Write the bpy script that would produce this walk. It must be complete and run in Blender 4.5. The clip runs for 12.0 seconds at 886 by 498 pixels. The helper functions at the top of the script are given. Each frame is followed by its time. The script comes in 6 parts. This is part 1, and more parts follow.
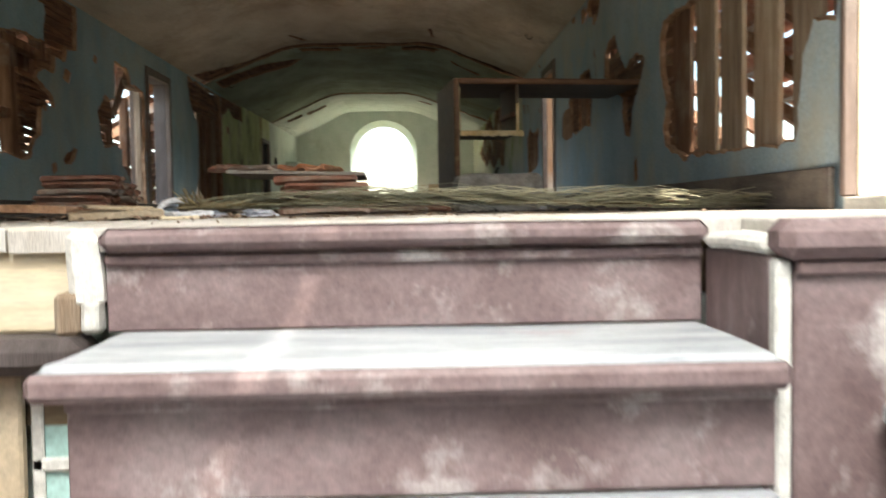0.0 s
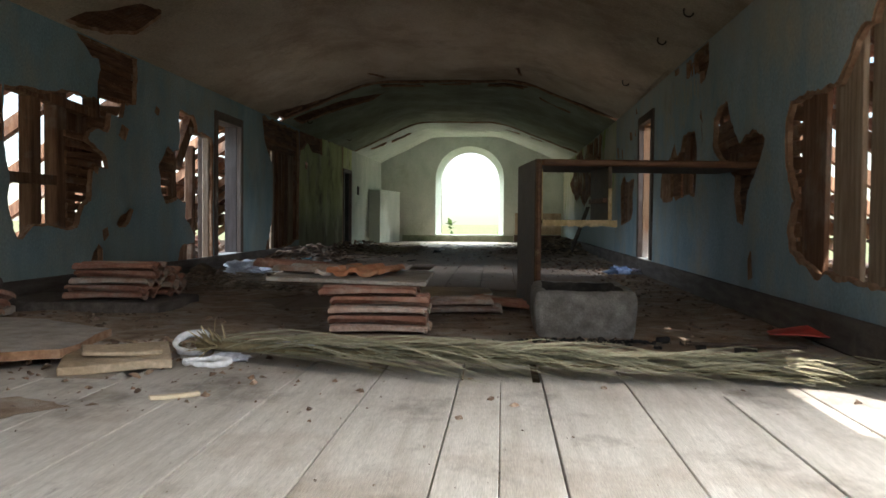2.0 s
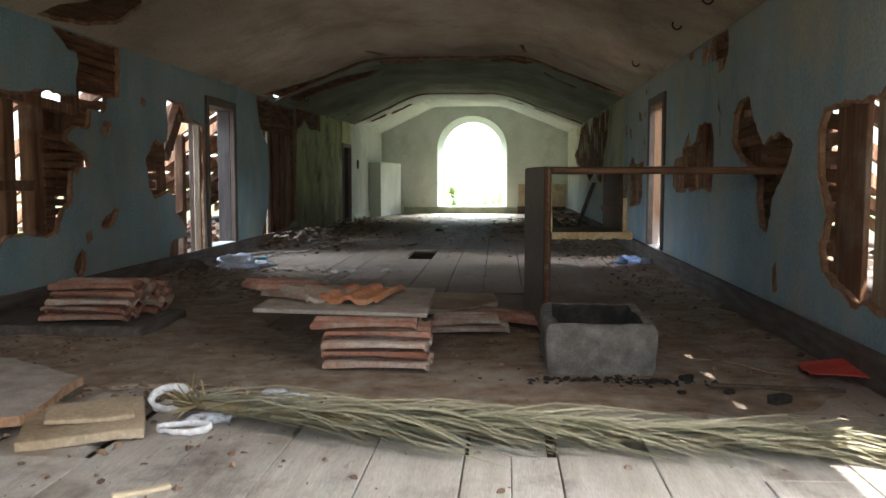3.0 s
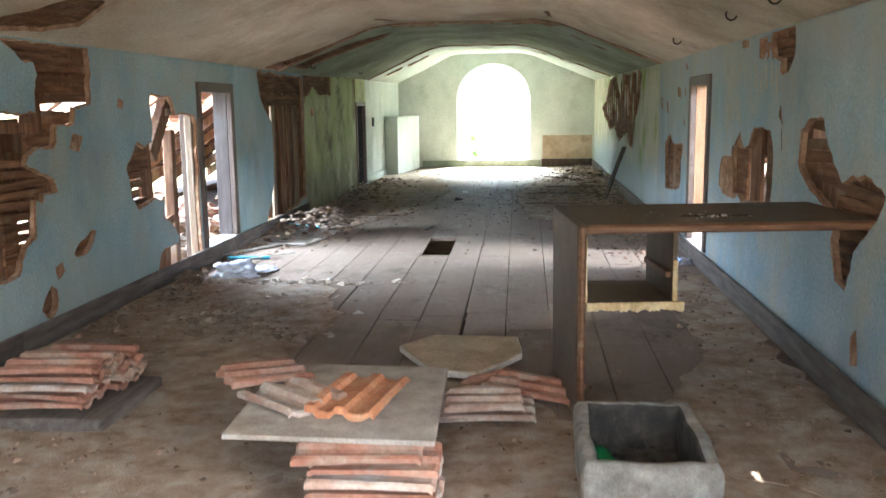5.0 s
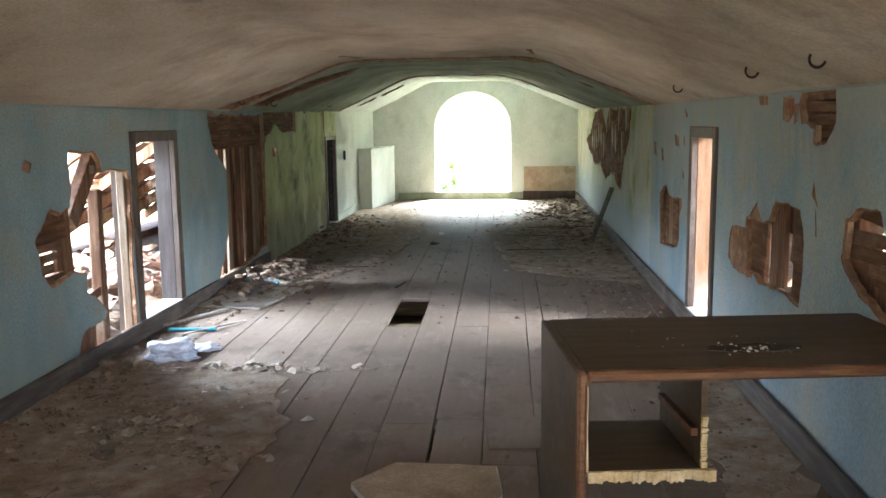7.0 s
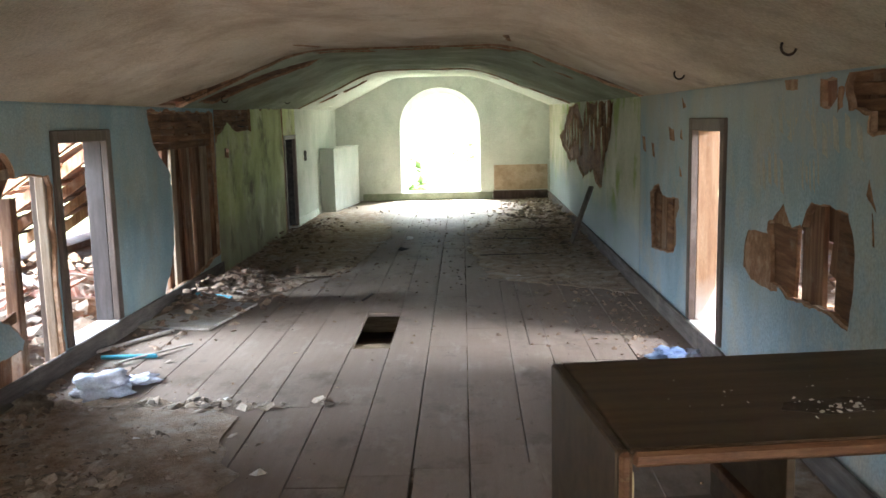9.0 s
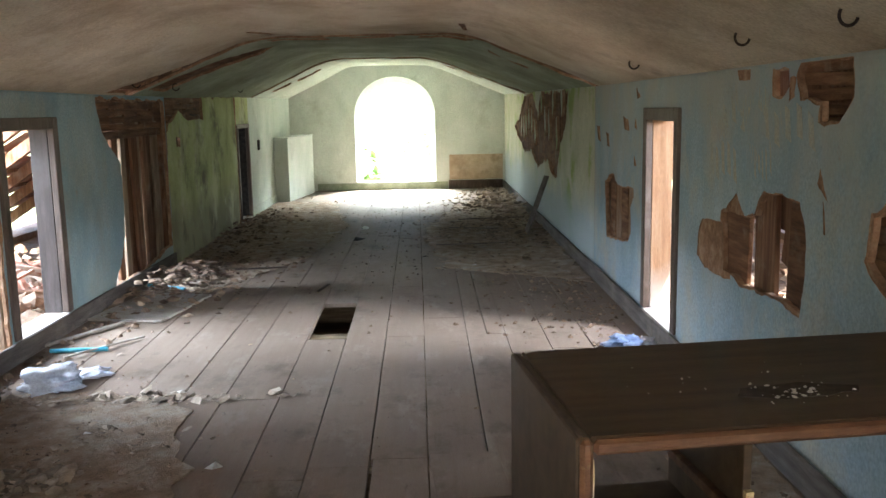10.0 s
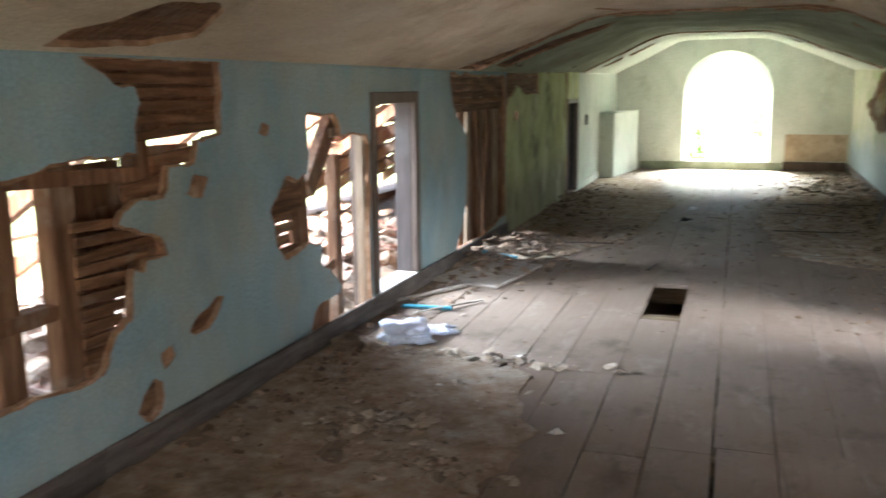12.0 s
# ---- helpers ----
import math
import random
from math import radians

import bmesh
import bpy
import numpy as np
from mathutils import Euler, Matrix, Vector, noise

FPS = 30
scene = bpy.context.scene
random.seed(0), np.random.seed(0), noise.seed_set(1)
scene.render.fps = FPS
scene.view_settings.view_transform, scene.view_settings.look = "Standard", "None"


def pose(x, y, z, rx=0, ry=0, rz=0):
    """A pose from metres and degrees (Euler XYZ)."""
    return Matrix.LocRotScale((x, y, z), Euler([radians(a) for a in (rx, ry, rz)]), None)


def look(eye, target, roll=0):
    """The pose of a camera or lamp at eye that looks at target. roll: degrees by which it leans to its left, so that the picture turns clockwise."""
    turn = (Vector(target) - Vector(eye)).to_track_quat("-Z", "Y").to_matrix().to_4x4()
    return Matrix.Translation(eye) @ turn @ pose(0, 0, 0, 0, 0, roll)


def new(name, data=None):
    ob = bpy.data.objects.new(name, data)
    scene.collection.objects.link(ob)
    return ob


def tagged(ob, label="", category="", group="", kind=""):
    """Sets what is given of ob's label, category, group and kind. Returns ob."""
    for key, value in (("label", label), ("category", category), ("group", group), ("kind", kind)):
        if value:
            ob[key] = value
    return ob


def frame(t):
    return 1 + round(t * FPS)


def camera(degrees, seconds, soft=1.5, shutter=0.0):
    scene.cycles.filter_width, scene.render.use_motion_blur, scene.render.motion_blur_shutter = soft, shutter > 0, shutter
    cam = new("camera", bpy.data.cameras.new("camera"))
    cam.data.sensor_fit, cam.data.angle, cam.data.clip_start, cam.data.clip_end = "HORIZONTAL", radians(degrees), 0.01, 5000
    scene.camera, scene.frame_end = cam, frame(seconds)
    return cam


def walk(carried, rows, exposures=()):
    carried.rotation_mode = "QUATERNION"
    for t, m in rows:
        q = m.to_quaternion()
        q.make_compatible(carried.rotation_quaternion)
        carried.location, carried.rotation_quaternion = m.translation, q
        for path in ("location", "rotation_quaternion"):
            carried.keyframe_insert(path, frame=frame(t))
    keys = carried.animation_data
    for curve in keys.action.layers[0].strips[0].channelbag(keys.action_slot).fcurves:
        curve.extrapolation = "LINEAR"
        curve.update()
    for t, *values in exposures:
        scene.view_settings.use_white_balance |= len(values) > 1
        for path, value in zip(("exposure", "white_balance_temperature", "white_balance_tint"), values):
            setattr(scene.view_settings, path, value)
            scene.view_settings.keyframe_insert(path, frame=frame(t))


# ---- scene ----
cam = camera(53.7, 12.0, 1.5, 0.4)
PATH = [
    (0, (0.42, 0.158, 0.013), (0.486, 2.155, -0.073), -0.9),
    (0.5, (0.469, 0.342, 0.135), (0.331, 2.336, 0.072), -1.4),
    (1, (0.469, 0.503, 0.24), (0.261, 2.491, 0.158), -0.5),
    (1.5, (0.47, 0.685, 0.415), (0.348, 2.679, 0.316), -0.0),
    (2, (0.506, 0.869, 0.492), (0.37, 2.863, 0.424), 0.5),
    (2.5, (0.506, 1.042, 0.6), (0.305, 3.029, 0.495), 0.2),
    (3, (0.484, 1.196, 0.75), (0.343, 3.185, 0.59), -0.0),
    (5, (0.474, 1.966, 1.282), (0.281, 3.93, 0.957), -0.8),
    (5.5, (0.441, 2.187, 1.447), (0.267, 4.164, 1.195), -2.2),
    (6, (0.431, 2.379, 1.564), (0.352, 4.363, 1.318), -2.6),
    (6.5, (0.48, 2.64, 1.568), (0.327, 4.619, 1.328), -1.1),
    (7, (0.473, 2.884, 1.544), (0.323, 4.857, 1.254), -0.7),
    (9, (0.378, 3.632, 1.51), (0.306, 5.609, 1.217), -1.3),
    (9.5, (0.365, 3.643, 1.505), (0.375, 5.622, 1.214), -1.1),
    (10, (0.367, 3.65, 1.506), (0.397, 5.624, 1.188), -1.1),
    (10.5, (0.354, 3.648, 1.508), (0.333, 5.623, 1.19), -1.0),
    (11, (0.31, 3.633, 1.509), (0.178, 5.602, 1.182), -0.1),
    (11.5, (0.238, 3.616, 1.502), (-0.127, 5.553, 1.166), 0.0),
    (12, (0.167, 3.578, 1.528), (-0.481, 5.434, 1.163), -0.6),
]
walk(cam, [(t, look(eye, target, roll)) for t, eye, target, roll in PATH],
     exposures=[(0.0, 2.0, 6900, 8), (0.7, 1.4, 6800, 9), (1.2, 1.25, 6600, 10), (2.0, 1.35, 6500, 10), (2.6, 1.65, 6450, 10), (3.2, 2.1, 6400, 10), (4.8, 3.75, 6150, 10), (5.6, 3.75, 6100, 10),
                (7.2, 3.37, 6300, 12), (9.0, 3.17, 6400, 12), (12.0, 3.32, 6500, 12)])

# ---- world and light ----
SUN_ELEV, SUN_AZ = 50.0, 150.0     # azimuth clockwise from +y, so the sun stands to the right and behind
world = bpy.data.worlds.new("sky")
scene.world = world
world.use_nodes = True
wn = world.node_tree.nodes
sky = wn.new("ShaderNodeTexSky")
sky.sky_type = "NISHITA"
sky.sun_disc = False
sky.sun_elevation = radians(SUN_ELEV)
sky.sun_rotation = radians(SUN_AZ)
wn["Background"].inputs["Strength"].default_value = 0.13
world.node_tree.links.new(sky.outputs[0], wn["Background"].inputs["Color"])


def lamp(name, kind, energy, m, colour=(1, 1, 1), size=1.0, size_y=None):
    data = bpy.data.lights.new(name, kind)
    data.energy, data.color = energy, colour
    if kind == "AREA":
        data.shape, data.size, data.size_y = "RECTANGLE", size, size_y or size
    else:
        data.angle = radians(size)
    ob = new(name, data)
    ob.matrix_world = m
    return ob


sun_way = Vector((math.sin(radians(SUN_AZ)) * math.cos(radians(SUN_ELEV)),
                  math.cos(radians(SUN_AZ)) * math.cos(radians(SUN_ELEV)), math.sin(radians(SUN_ELEV))))
lamp("sun", "SUN", 3.5, look(sun_way * 20, (0, 0, 0)), (1.0, 0.95, 0.88), 0.5)
# daylight of the sky that comes in by the gable window, the torn side walls and the stair end
lamp("sky_far_window", "AREA", 900, look((-0.24, 22.3, 3.6), (-0.24, 19.4, 0.9)), (0.93, 1.0, 0.95), 2.4, 2.0)
lamp("sky_left_eave", "AREA", 380, look((-6.6, 8.7, 3.1), (-1.7, 9.2, 0.1)), (0.76, 0.88, 1.0), 4.6, 2.2)
lamp("sky_right_eave", "AREA", 85, look((4.6, 8.4, 2.4), (1.2, 9.25, 0.0)), (0.88, 0.94, 1.0), 1.1, 1.4)
lamp("sky_stair_end", "AREA", 160, look((3.9, 1.3, 2.6), (0.6, 1.9, 0.0)), (1.0, 0.98, 0.93), 2.2, 1.6)
# two fill lamps added behind and above to brighten the stair
lamp("stair_fill_back", "AREA", 8, look((0.3, -1.35, 1.6), (0.4, 1.4, 0.2)), (1.0, 0.98, 0.95), 1.3, 1.0)
fill_top = lamp("stair_fill_top", "AREA", 19, look((0.45, -0.55, 2.3), (0.45, 0.75, -0.3)), (0.95, 0.98, 1.0), 1.2, 1.2)
fill_top.data.spread = radians(95)

# ---- materials ----
def mat(name, ramp, scale=6.0, stretch=(1, 1, 1), rough=0.85, bump=0.25, stain=None, stain_scale=1.2, stain_cut=(0.5, 0.68),
        metal=0.0, vary=0.0, fine=60.0, island=False):
    """Two scales of noise: a ramp of the main colours, and stains of a second colour."""
    m = bpy.data.materials.new(name)
    m.use_nodes = True
    nt = m.node_tree
    n, l = nt.nodes, nt.links
    bsdf = n["Principled BSDF"]
    tc = n.new("ShaderNodeTexCoord")
    info = n.new("ShaderNodeObjectInfo")
    shift = n.new("ShaderNodeVectorMath")
    shift.operation = "SCALE"
    shift.inputs[0].default_value = (17.0, 31.0, 7.0)
    add = n.new("ShaderNodeVectorMath")
    if island:
        geo = n.new("ShaderNodeNewGeometry")
        rnd = geo.outputs["Random Per Island"]
    else:
        rnd = info.outputs["Random"]
    l.new(rnd, shift.inputs["Scale"])
    l.new(tc.outputs["Object"], add.inputs[0])
    l.new(shift.outputs[0], add.inputs[1])
    mp = n.new("ShaderNodeMapping")
    mp.inputs["Scale"].default_value = stretch
    l.new(add.outputs[0], mp.inputs["Vector"])

    def noisy(src, sc, detail, rgh=0.6):
        t = n.new("ShaderNodeTexNoise")
        t.inputs["Scale"].default_value, t.inputs["Detail"].default_value, t.inputs["Roughness"].default_value = sc, detail, rgh
        l.new(src, t.inputs["Vector"])
        return t.outputs["Fac"]

    grain = noisy(mp.outputs[0], scale, 8)
    cr = n.new("ShaderNodeValToRGB")
    e = cr.color_ramp.elements
    e[0].position, e[1].position = 0.32, 0.68
    e[0].color, e[1].color = (*ramp[0], 1), (*ramp[-1], 1)
    for i, c in enumerate(ramp[1:-1]):
        k = e.new(0.32 + 0.36 * (i + 1) / (len(ramp) - 1))
        k.color = (*c, 1)
    l.new(grain, cr.inputs[0])
    colour = cr.outputs[0]
    if stain:
        blot = noisy(add.outputs[0], stain_scale, 7, 0.65)
        rr = n.new("ShaderNodeMapRange")
        rr.inputs[1].default_value, rr.inputs[2].default_value = stain_cut
        l.new(blot, rr.inputs[0])
        mx = n.new("ShaderNodeMixRGB")
        mx.inputs[2].default_value = (*stain, 1)
        l.new(rr.outputs[0], mx.inputs[0])
        l.new(colour, mx.inputs[1])
        colour = mx.outputs[0]
    fn = noisy(mp.outputs[0] if max(stretch) > 1.5 else add.outputs[0], fine, 4, 0.7)
    hs = n.new("ShaderNodeHueSaturation")
    mr = n.new("ShaderNodeMapRange")
    mr.inputs[1].default_value, mr.inputs[2].default_value, mr.inputs[3].default_value, mr.inputs[4].default_value = 0.25, 0.75, 0.72, 1.24
    l.new(fn, mr.inputs[0])
    val = mr.outputs[0]
    if vary:
        vr = n.new("ShaderNodeMapRange")
        vr.inputs[3].default_value, vr.inputs[4].default_value = 1 - vary, 1 + vary
        l.new(rnd, vr.inputs[0])
        mu = n.new("ShaderNodeMath")
        mu.operation = "MULTIPLY"
        l.new(val, mu.inputs[0])
        l.new(vr.outputs[0], mu.inputs[1])
        val = mu.outputs[0]
    l.new(val, hs.inputs["Value"])
    l.new(colour, hs.inputs["Color"])
    l.new(hs.outputs[0], bsdf.inputs["Base Color"])
    bsdf.inputs["Roughness"].default_value, bsdf.inputs["Metallic"].default_value = rough, metal
    if bump:
        ad = n.new("ShaderNodeMath")
        ad.operation = "ADD"
        l.new(grain, ad.inputs[0])
        l.new(fn, ad.inputs[1])
        bp = n.new("ShaderNodeBump")
        bp.inputs["Strength"].default_value, bp.inputs["Distance"].default_value = bump, 0.01
        l.new(ad.outputs[0], bp.inputs["Height"])
        l.new(bp.outputs[0], bsdf.inputs["Normal"])
    return m


def two_zone(m, tint, axis, edge0, edge1, scale=2.5, amount=1.0):
    """Mixes a tone (mould, paint, dust, painted light) over the base colour along one axis, with a ragged edge."""
    nt = m.node_tree
    n, l = nt.nodes, nt.links
    bsdf = n["Principled BSDF"]
    old = bsdf.inputs["Base Color"].links[0].from_socket
    tc = n.new("ShaderNodeTexCoord")
    sp = n.new("ShaderNodeSeparateXYZ")
    l.new(tc.outputs["Object"], sp.inputs[0])
    t = n.new("ShaderNodeTexNoise")
    t.inputs["Scale"].default_value, t.inputs["Detail"].default_value = scale, 6
    l.new(tc.outputs["Object"], t.inputs["Vector"])
    ma = n.new("ShaderNodeMath")
    ma.operation = "MULTIPLY_ADD"
    ma.inputs[1].default_value = abs(edge1 - edge0) * 1.5
    l.new(t.outputs["Fac"], ma.inputs[0])
    l.new(sp.outputs[axis], ma.inputs[2])
    mr = n.new("ShaderNodeMapRange")
    mr.inputs[1].default_value, mr.inputs[2].default_value = edge0 + abs(edge1 - edge0) * 0.75, edge1 + abs(edge1 - edge0) * 0.75
    mr.inputs[4].default_value = amount
    l.new(ma.outputs[0], mr.inputs[0])
    mx = n.new("ShaderNodeMixRGB")
    mx.inputs[2].default_value = (*tint, 1)
    l.new(mr.outputs[0], mx.inputs[0])
    l.new(old, mx.inputs[1])
    l.new(mx.outputs[0], bsdf.inputs["Base Color"])
    return m


def blotch(m, tint, scale, cut0, cut1, amount, stretch=(1, 1, 1), shift=0.0):
    """Lays stains of one tone over the base colour, in patches of a noise."""
    nt = m.node_tree
    n, l = nt.nodes, nt.links
    bsdf = n["Principled BSDF"]
    old = bsdf.inputs["Base Color"].links[0].from_socket
    tc, mp, t, mr, mx = (n.new("ShaderNode" + k) for k in ("TexCoord", "Mapping", "TexNoise", "MapRange", "MixRGB"))
    mp.inputs["Scale"].default_value, mp.inputs["Location"].default_value = stretch, (shift, 2 * shift, 3 * shift)
    t.inputs["Scale"].default_value, t.inputs["Detail"].default_value, t.inputs["Roughness"].default_value = scale, 8, 0.68
    mr.inputs[1].default_value, mr.inputs[2].default_value, mr.inputs[4].default_value = cut0, cut1, amount
    mx.inputs[2].default_value = (*tint, 1)
    l.new(tc.outputs["Object"], mp.inputs["Vector"])
    l.new(mp.outputs[0], t.inputs["Vector"])
    l.new(t.outputs["Fac"], mr.inputs[0])
    l.new(mr.outputs[0], mx.inputs[0])
    l.new(old, mx.inputs[1])
    l.new(mx.outputs[0], bsdf.inputs["Base Color"])
    return m


M_BLUE = mat("blue_limewash", [(0.20, 0.325, 0.385), (0.28, 0.41, 0.47), (0.37, 0.47, 0.50)], 3.0, (1, 0.6, 0.35), 0.9, 0.08,
             (0.36, 0.385, 0.345), 1.3, (0.46, 0.66))
two_zone(M_BLUE, (0.38, 0.46, 0.42), 2, 0.5, 0.05, 2.0, 0.6)
blotch(M_BLUE, (0.32, 0.345, 0.31), 2.2, 0.50, 0.66, 0.6, (1, 1, 0.6), 1.0)
blotch(M_BLUE, (0.16, 0.27, 0.33), 1.3, 0.52, 0.66, 0.5, (1, 1, 0.5), 4.0)
blotch(M_BLUE, (0.30, 0.235, 0.165), 5.0, 0.64, 0.72, 0.55, (1, 1, 0.8), 2.0)
M_BLUE_R = mat("blue_limewash_scuffed", [(0.25, 0.36, 0.43), (0.33, 0.44, 0.51), (0.42, 0.50, 0.54)], 3.0, (1, 0.6, 0.35), 0.9, 0.08,
               (0.46, 0.45, 0.38), 1.3, (0.5, 0.66))
two_zone(M_BLUE_R, (0.42, 0.40, 0.34), 2, 1.25, 1.75, 3.5, 0.8)
blotch(M_BLUE_R, (0.41, 0.415, 0.37), 2.0, 0.50, 0.64, 0.6, (1, 1, 0.6), 1.0)
blotch(M_BLUE_R, (0.22, 0.35, 0.44), 1.2, 0.52, 0.66, 0.5, (1, 1, 0.5), 4.0)
blotch(M_BLUE_R, (0.34, 0.25, 0.17), 6.0, 0.65, 0.72, 0.5, (1, 1, 0.7), 2.0)
M_MOSS = mat("mouldy_plaster", [(0.42, 0.47, 0.21), (0.58, 0.65, 0.32), (0.72, 0.77, 0.52)], 2.2, (1, 1, 0.6), 0.95, 0.3,
             (0.22, 0.20, 0.14), 1.7, (0.53, 0.66))
two_zone(M_MOSS, (0.30, 0.28, 0.20), 2, 0.75, 0.35, 2.2, 0.75)
blotch(M_MOSS, (0.70, 0.74, 0.50), 2.6, 0.56, 0.64, 0.7, (1, 0.8, 0.5), 6.0)
blotch(M_MOSS, (0.13, 0.125, 0.09), 1.6, 0.56, 0.66, 0.8, (1, 1, 0.6), 3.0)
M_MOSS_R = mat("mouldy_pale_plaster", [(0.46, 0.48, 0.34), (0.57, 0.575, 0.45), (0.66, 0.65, 0.55)], 3.0, (1, 0.9, 0.45), 0.95, 0.25,
               (0.34, 0.42, 0.15), 1.7, (0.53, 0.64))
two_zone(M_MOSS_R, (0.36, 0.45, 0.49), 2, 0.80, 0.45, 2.5, 0.85)
M_PALE = mat("pale_green_limewash", [(0.55, 0.62, 0.56), (0.63, 0.69, 0.63), (0.70, 0.74, 0.69)], 2.5, (1, 1, 0.7), 0.92, 0.15,
             (0.42, 0.46, 0.38), 1.3, (0.56, 0.76))
blotch(M_PALE, (0.26, 0.27, 0.21), 6.0, 0.645, 0.70, 0.7, (1, 1, 0.8), 2.0)
M_CEIL = mat("stained_plaster_ceiling", [(0.40, 0.31, 0.22), (0.55, 0.45, 0.335), (0.63, 0.55, 0.44)], 1.6, (1, 0.45, 1), 0.95, 0.25,
             (0.33, 0.24, 0.16), 0.9, (0.50, 0.70))
M_CEIL_FAR = mat("mouldy_ceiling", [(0.20, 0.22, 0.15), (0.30, 0.33, 0.24), (0.42, 0.46, 0.36)], 1.8, (1, 0.6, 1), 0.95, 0.2,
                 (0.24, 0.25, 0.16), 1.0, (0.52, 0.70))
blotch(M_CEIL, (0.15, 0.115, 0.085), 1.3, 0.60, 0.74, 0.7, (1, 0.7, 1), 5.0)
blotch(M_CEIL, (0.66, 0.60, 0.50), 1.7, 0.56, 0.70, 0.5, (1, 0.6, 1), 9.0)
M_EDGE = mat("broken_plaster_edge", [(0.22, 0.115, 0.062), (0.34, 0.195, 0.115), (0.46, 0.31, 0.21)], 14.0, rough=0.95, bump=0.6)
M_LATH = mat("brown_lath", [(0.09, 0.038, 0.018), (0.18, 0.084, 0.04), (0.29, 0.155, 0.083)], 5.0, (6, 0.6, 6), 0.85, 0.35,
             (0.30, 0.23, 0.17), 3.0, (0.55, 0.72), vary=0.25)
M_STUD = mat("old_stud_timber", [(0.10, 0.042, 0.022), (0.19, 0.092, 0.048), (0.30, 0.17, 0.10)], 5.0, (6, 6, 0.5), 0.85, 0.35,
             (0.32, 0.26, 0.21), 3.0, (0.54, 0.74), vary=0.2)
M_WEATHER = mat("weathered_board", [(0.20, 0.135, 0.085), (0.32, 0.235, 0.165), (0.44, 0.36, 0.27)], 5.0, (6, 6, 0.5), 0.85, 0.35,
                (0.30, 0.20, 0.13), 2.2, (0.5, 0.7), vary=0.25)
M_TRIM = mat("dark_brown_trim", [(0.065, 0.042, 0.032), (0.10, 0.068, 0.053), (0.145, 0.102, 0.083)], 6.0, (5, 5, 0.6), 0.6, 0.2,
             (0.18, 0.145, 0.125), 3.0, (0.55, 0.75))
M_JAMB = mat("mauve_brown_jamb_board", [(0.05, 0.038, 0.035), (0.075, 0.058, 0.054), (0.105, 0.085, 0.08)], 4.0, (6, 6, 0.5), 0.8, 0.2,
             (0.12, 0.108, 0.105), 1.6, (0.52, 0.7))
M_JAMB_O = mat("orange_jamb_board", [(0.21, 0.105, 0.05), (0.28, 0.15, 0.078), (0.34, 0.205, 0.12)], 4.0, (6, 6, 0.5), 0.8, 0.2,
               (0.30, 0.22, 0.165), 1.6, (0.54, 0.7))
two_zone(M_JAMB_O, (0.42, 0.39, 0.365), 2, 0.42, 0.20, 3.0, 0.8)
M_SKIRT = mat("grey_skirting", [(0.075, 0.06, 0.052), (0.12, 0.10, 0.088), (0.175, 0.15, 0.135)], 5.0, (5, 0.6, 5), 0.85, 0.3,
              (0.22, 0.18, 0.145), 2.5, (0.56, 0.74))
M_SKIRT_G = mat("green_skirting", [(0.22, 0.27, 0.19), (0.30, 0.35, 0.26), (0.38, 0.42, 0.33)], 5.0, rough=0.85, bump=0.2)
M_FLOOR = mat("worn_floorboard_light_graded", [(0.50, 0.47, 0.42), (0.59, 0.56, 0.515), (0.67, 0.64, 0.59)], 4.0, (7, 0.45, 1), 0.75, 0.16,
              (0.36, 0.30, 0.24), 1.5, (0.54, 0.74), vary=0.08)
# paler near the stair head: its light is painted in; brown takes over beyond
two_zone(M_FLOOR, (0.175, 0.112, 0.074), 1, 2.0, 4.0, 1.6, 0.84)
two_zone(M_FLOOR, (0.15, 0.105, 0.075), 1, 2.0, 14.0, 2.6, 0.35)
blotch(M_FLOOR, (0.085, 0.055, 0.035), 2.4, 0.54, 0.70, 0.7, (1.2, 0.8, 1), 1.0)
blotch(M_FLOOR, (0.36, 0.32, 0.275), 3.4, 0.55, 0.70, 0.5, (1.6, 0.6, 1), 5.0)
blotch(M_FLOOR, (0.07, 0.048, 0.032), 9.0, 0.62, 0.72, 0.6, (2.5, 0.5, 1), 3.0)
# pale floor tone with stair-head light in its colour; also the dusty sills
M_FLOOR_W = mat("dusty_lit_floorboard", [(0.50, 0.47, 0.42), (0.60, 0.575, 0.53), (0.68, 0.66, 0.61)], 4.0, (7, 0.45, 1), 0.8, 0.22,
                (0.40, 0.35, 0.29), 1.6, (0.55, 0.75), vary=0.07)
M_JOIST = mat("dark_joist", [(0.10, 0.07, 0.04), (0.18, 0.13, 0.08), (0.26, 0.20, 0.12)], 5.0, (0.6, 6, 6), 0.9, 0.3)
M_DIRT_D = mat("dark_dirt", [(0.04, 0.03, 0.022), (0.07, 0.055, 0.04), (0.12, 0.095, 0.07)], 12.0, rough=0.95, bump=0.5)
M_DIRT = mat("earth_and_plaster_dust", [(0.235, 0.165, 0.11), (0.36, 0.27, 0.20), (0.48, 0.41, 0.33)], 9.0, rough=0.98, bump=1.0, fine=120,
             stain=(0.45, 0.40, 0.34), stain_scale=3.5, stain_cut=(0.55, 0.68))
M_RUBBLE = mat("plaster_rubble", [(0.14, 0.088, 0.056), (0.22, 0.15, 0.105), (0.34, 0.27, 0.21)], 9.0, rough=0.95, bump=0.5, vary=0.5, island=True)
M_RUBBLE_D = mat("earthy_rubble", [(0.12, 0.085, 0.06), (0.22, 0.16, 0.11), (0.36, 0.29, 0.22)], 9.0, rough=0.95, bump=0.5, vary=0.5, island=True)
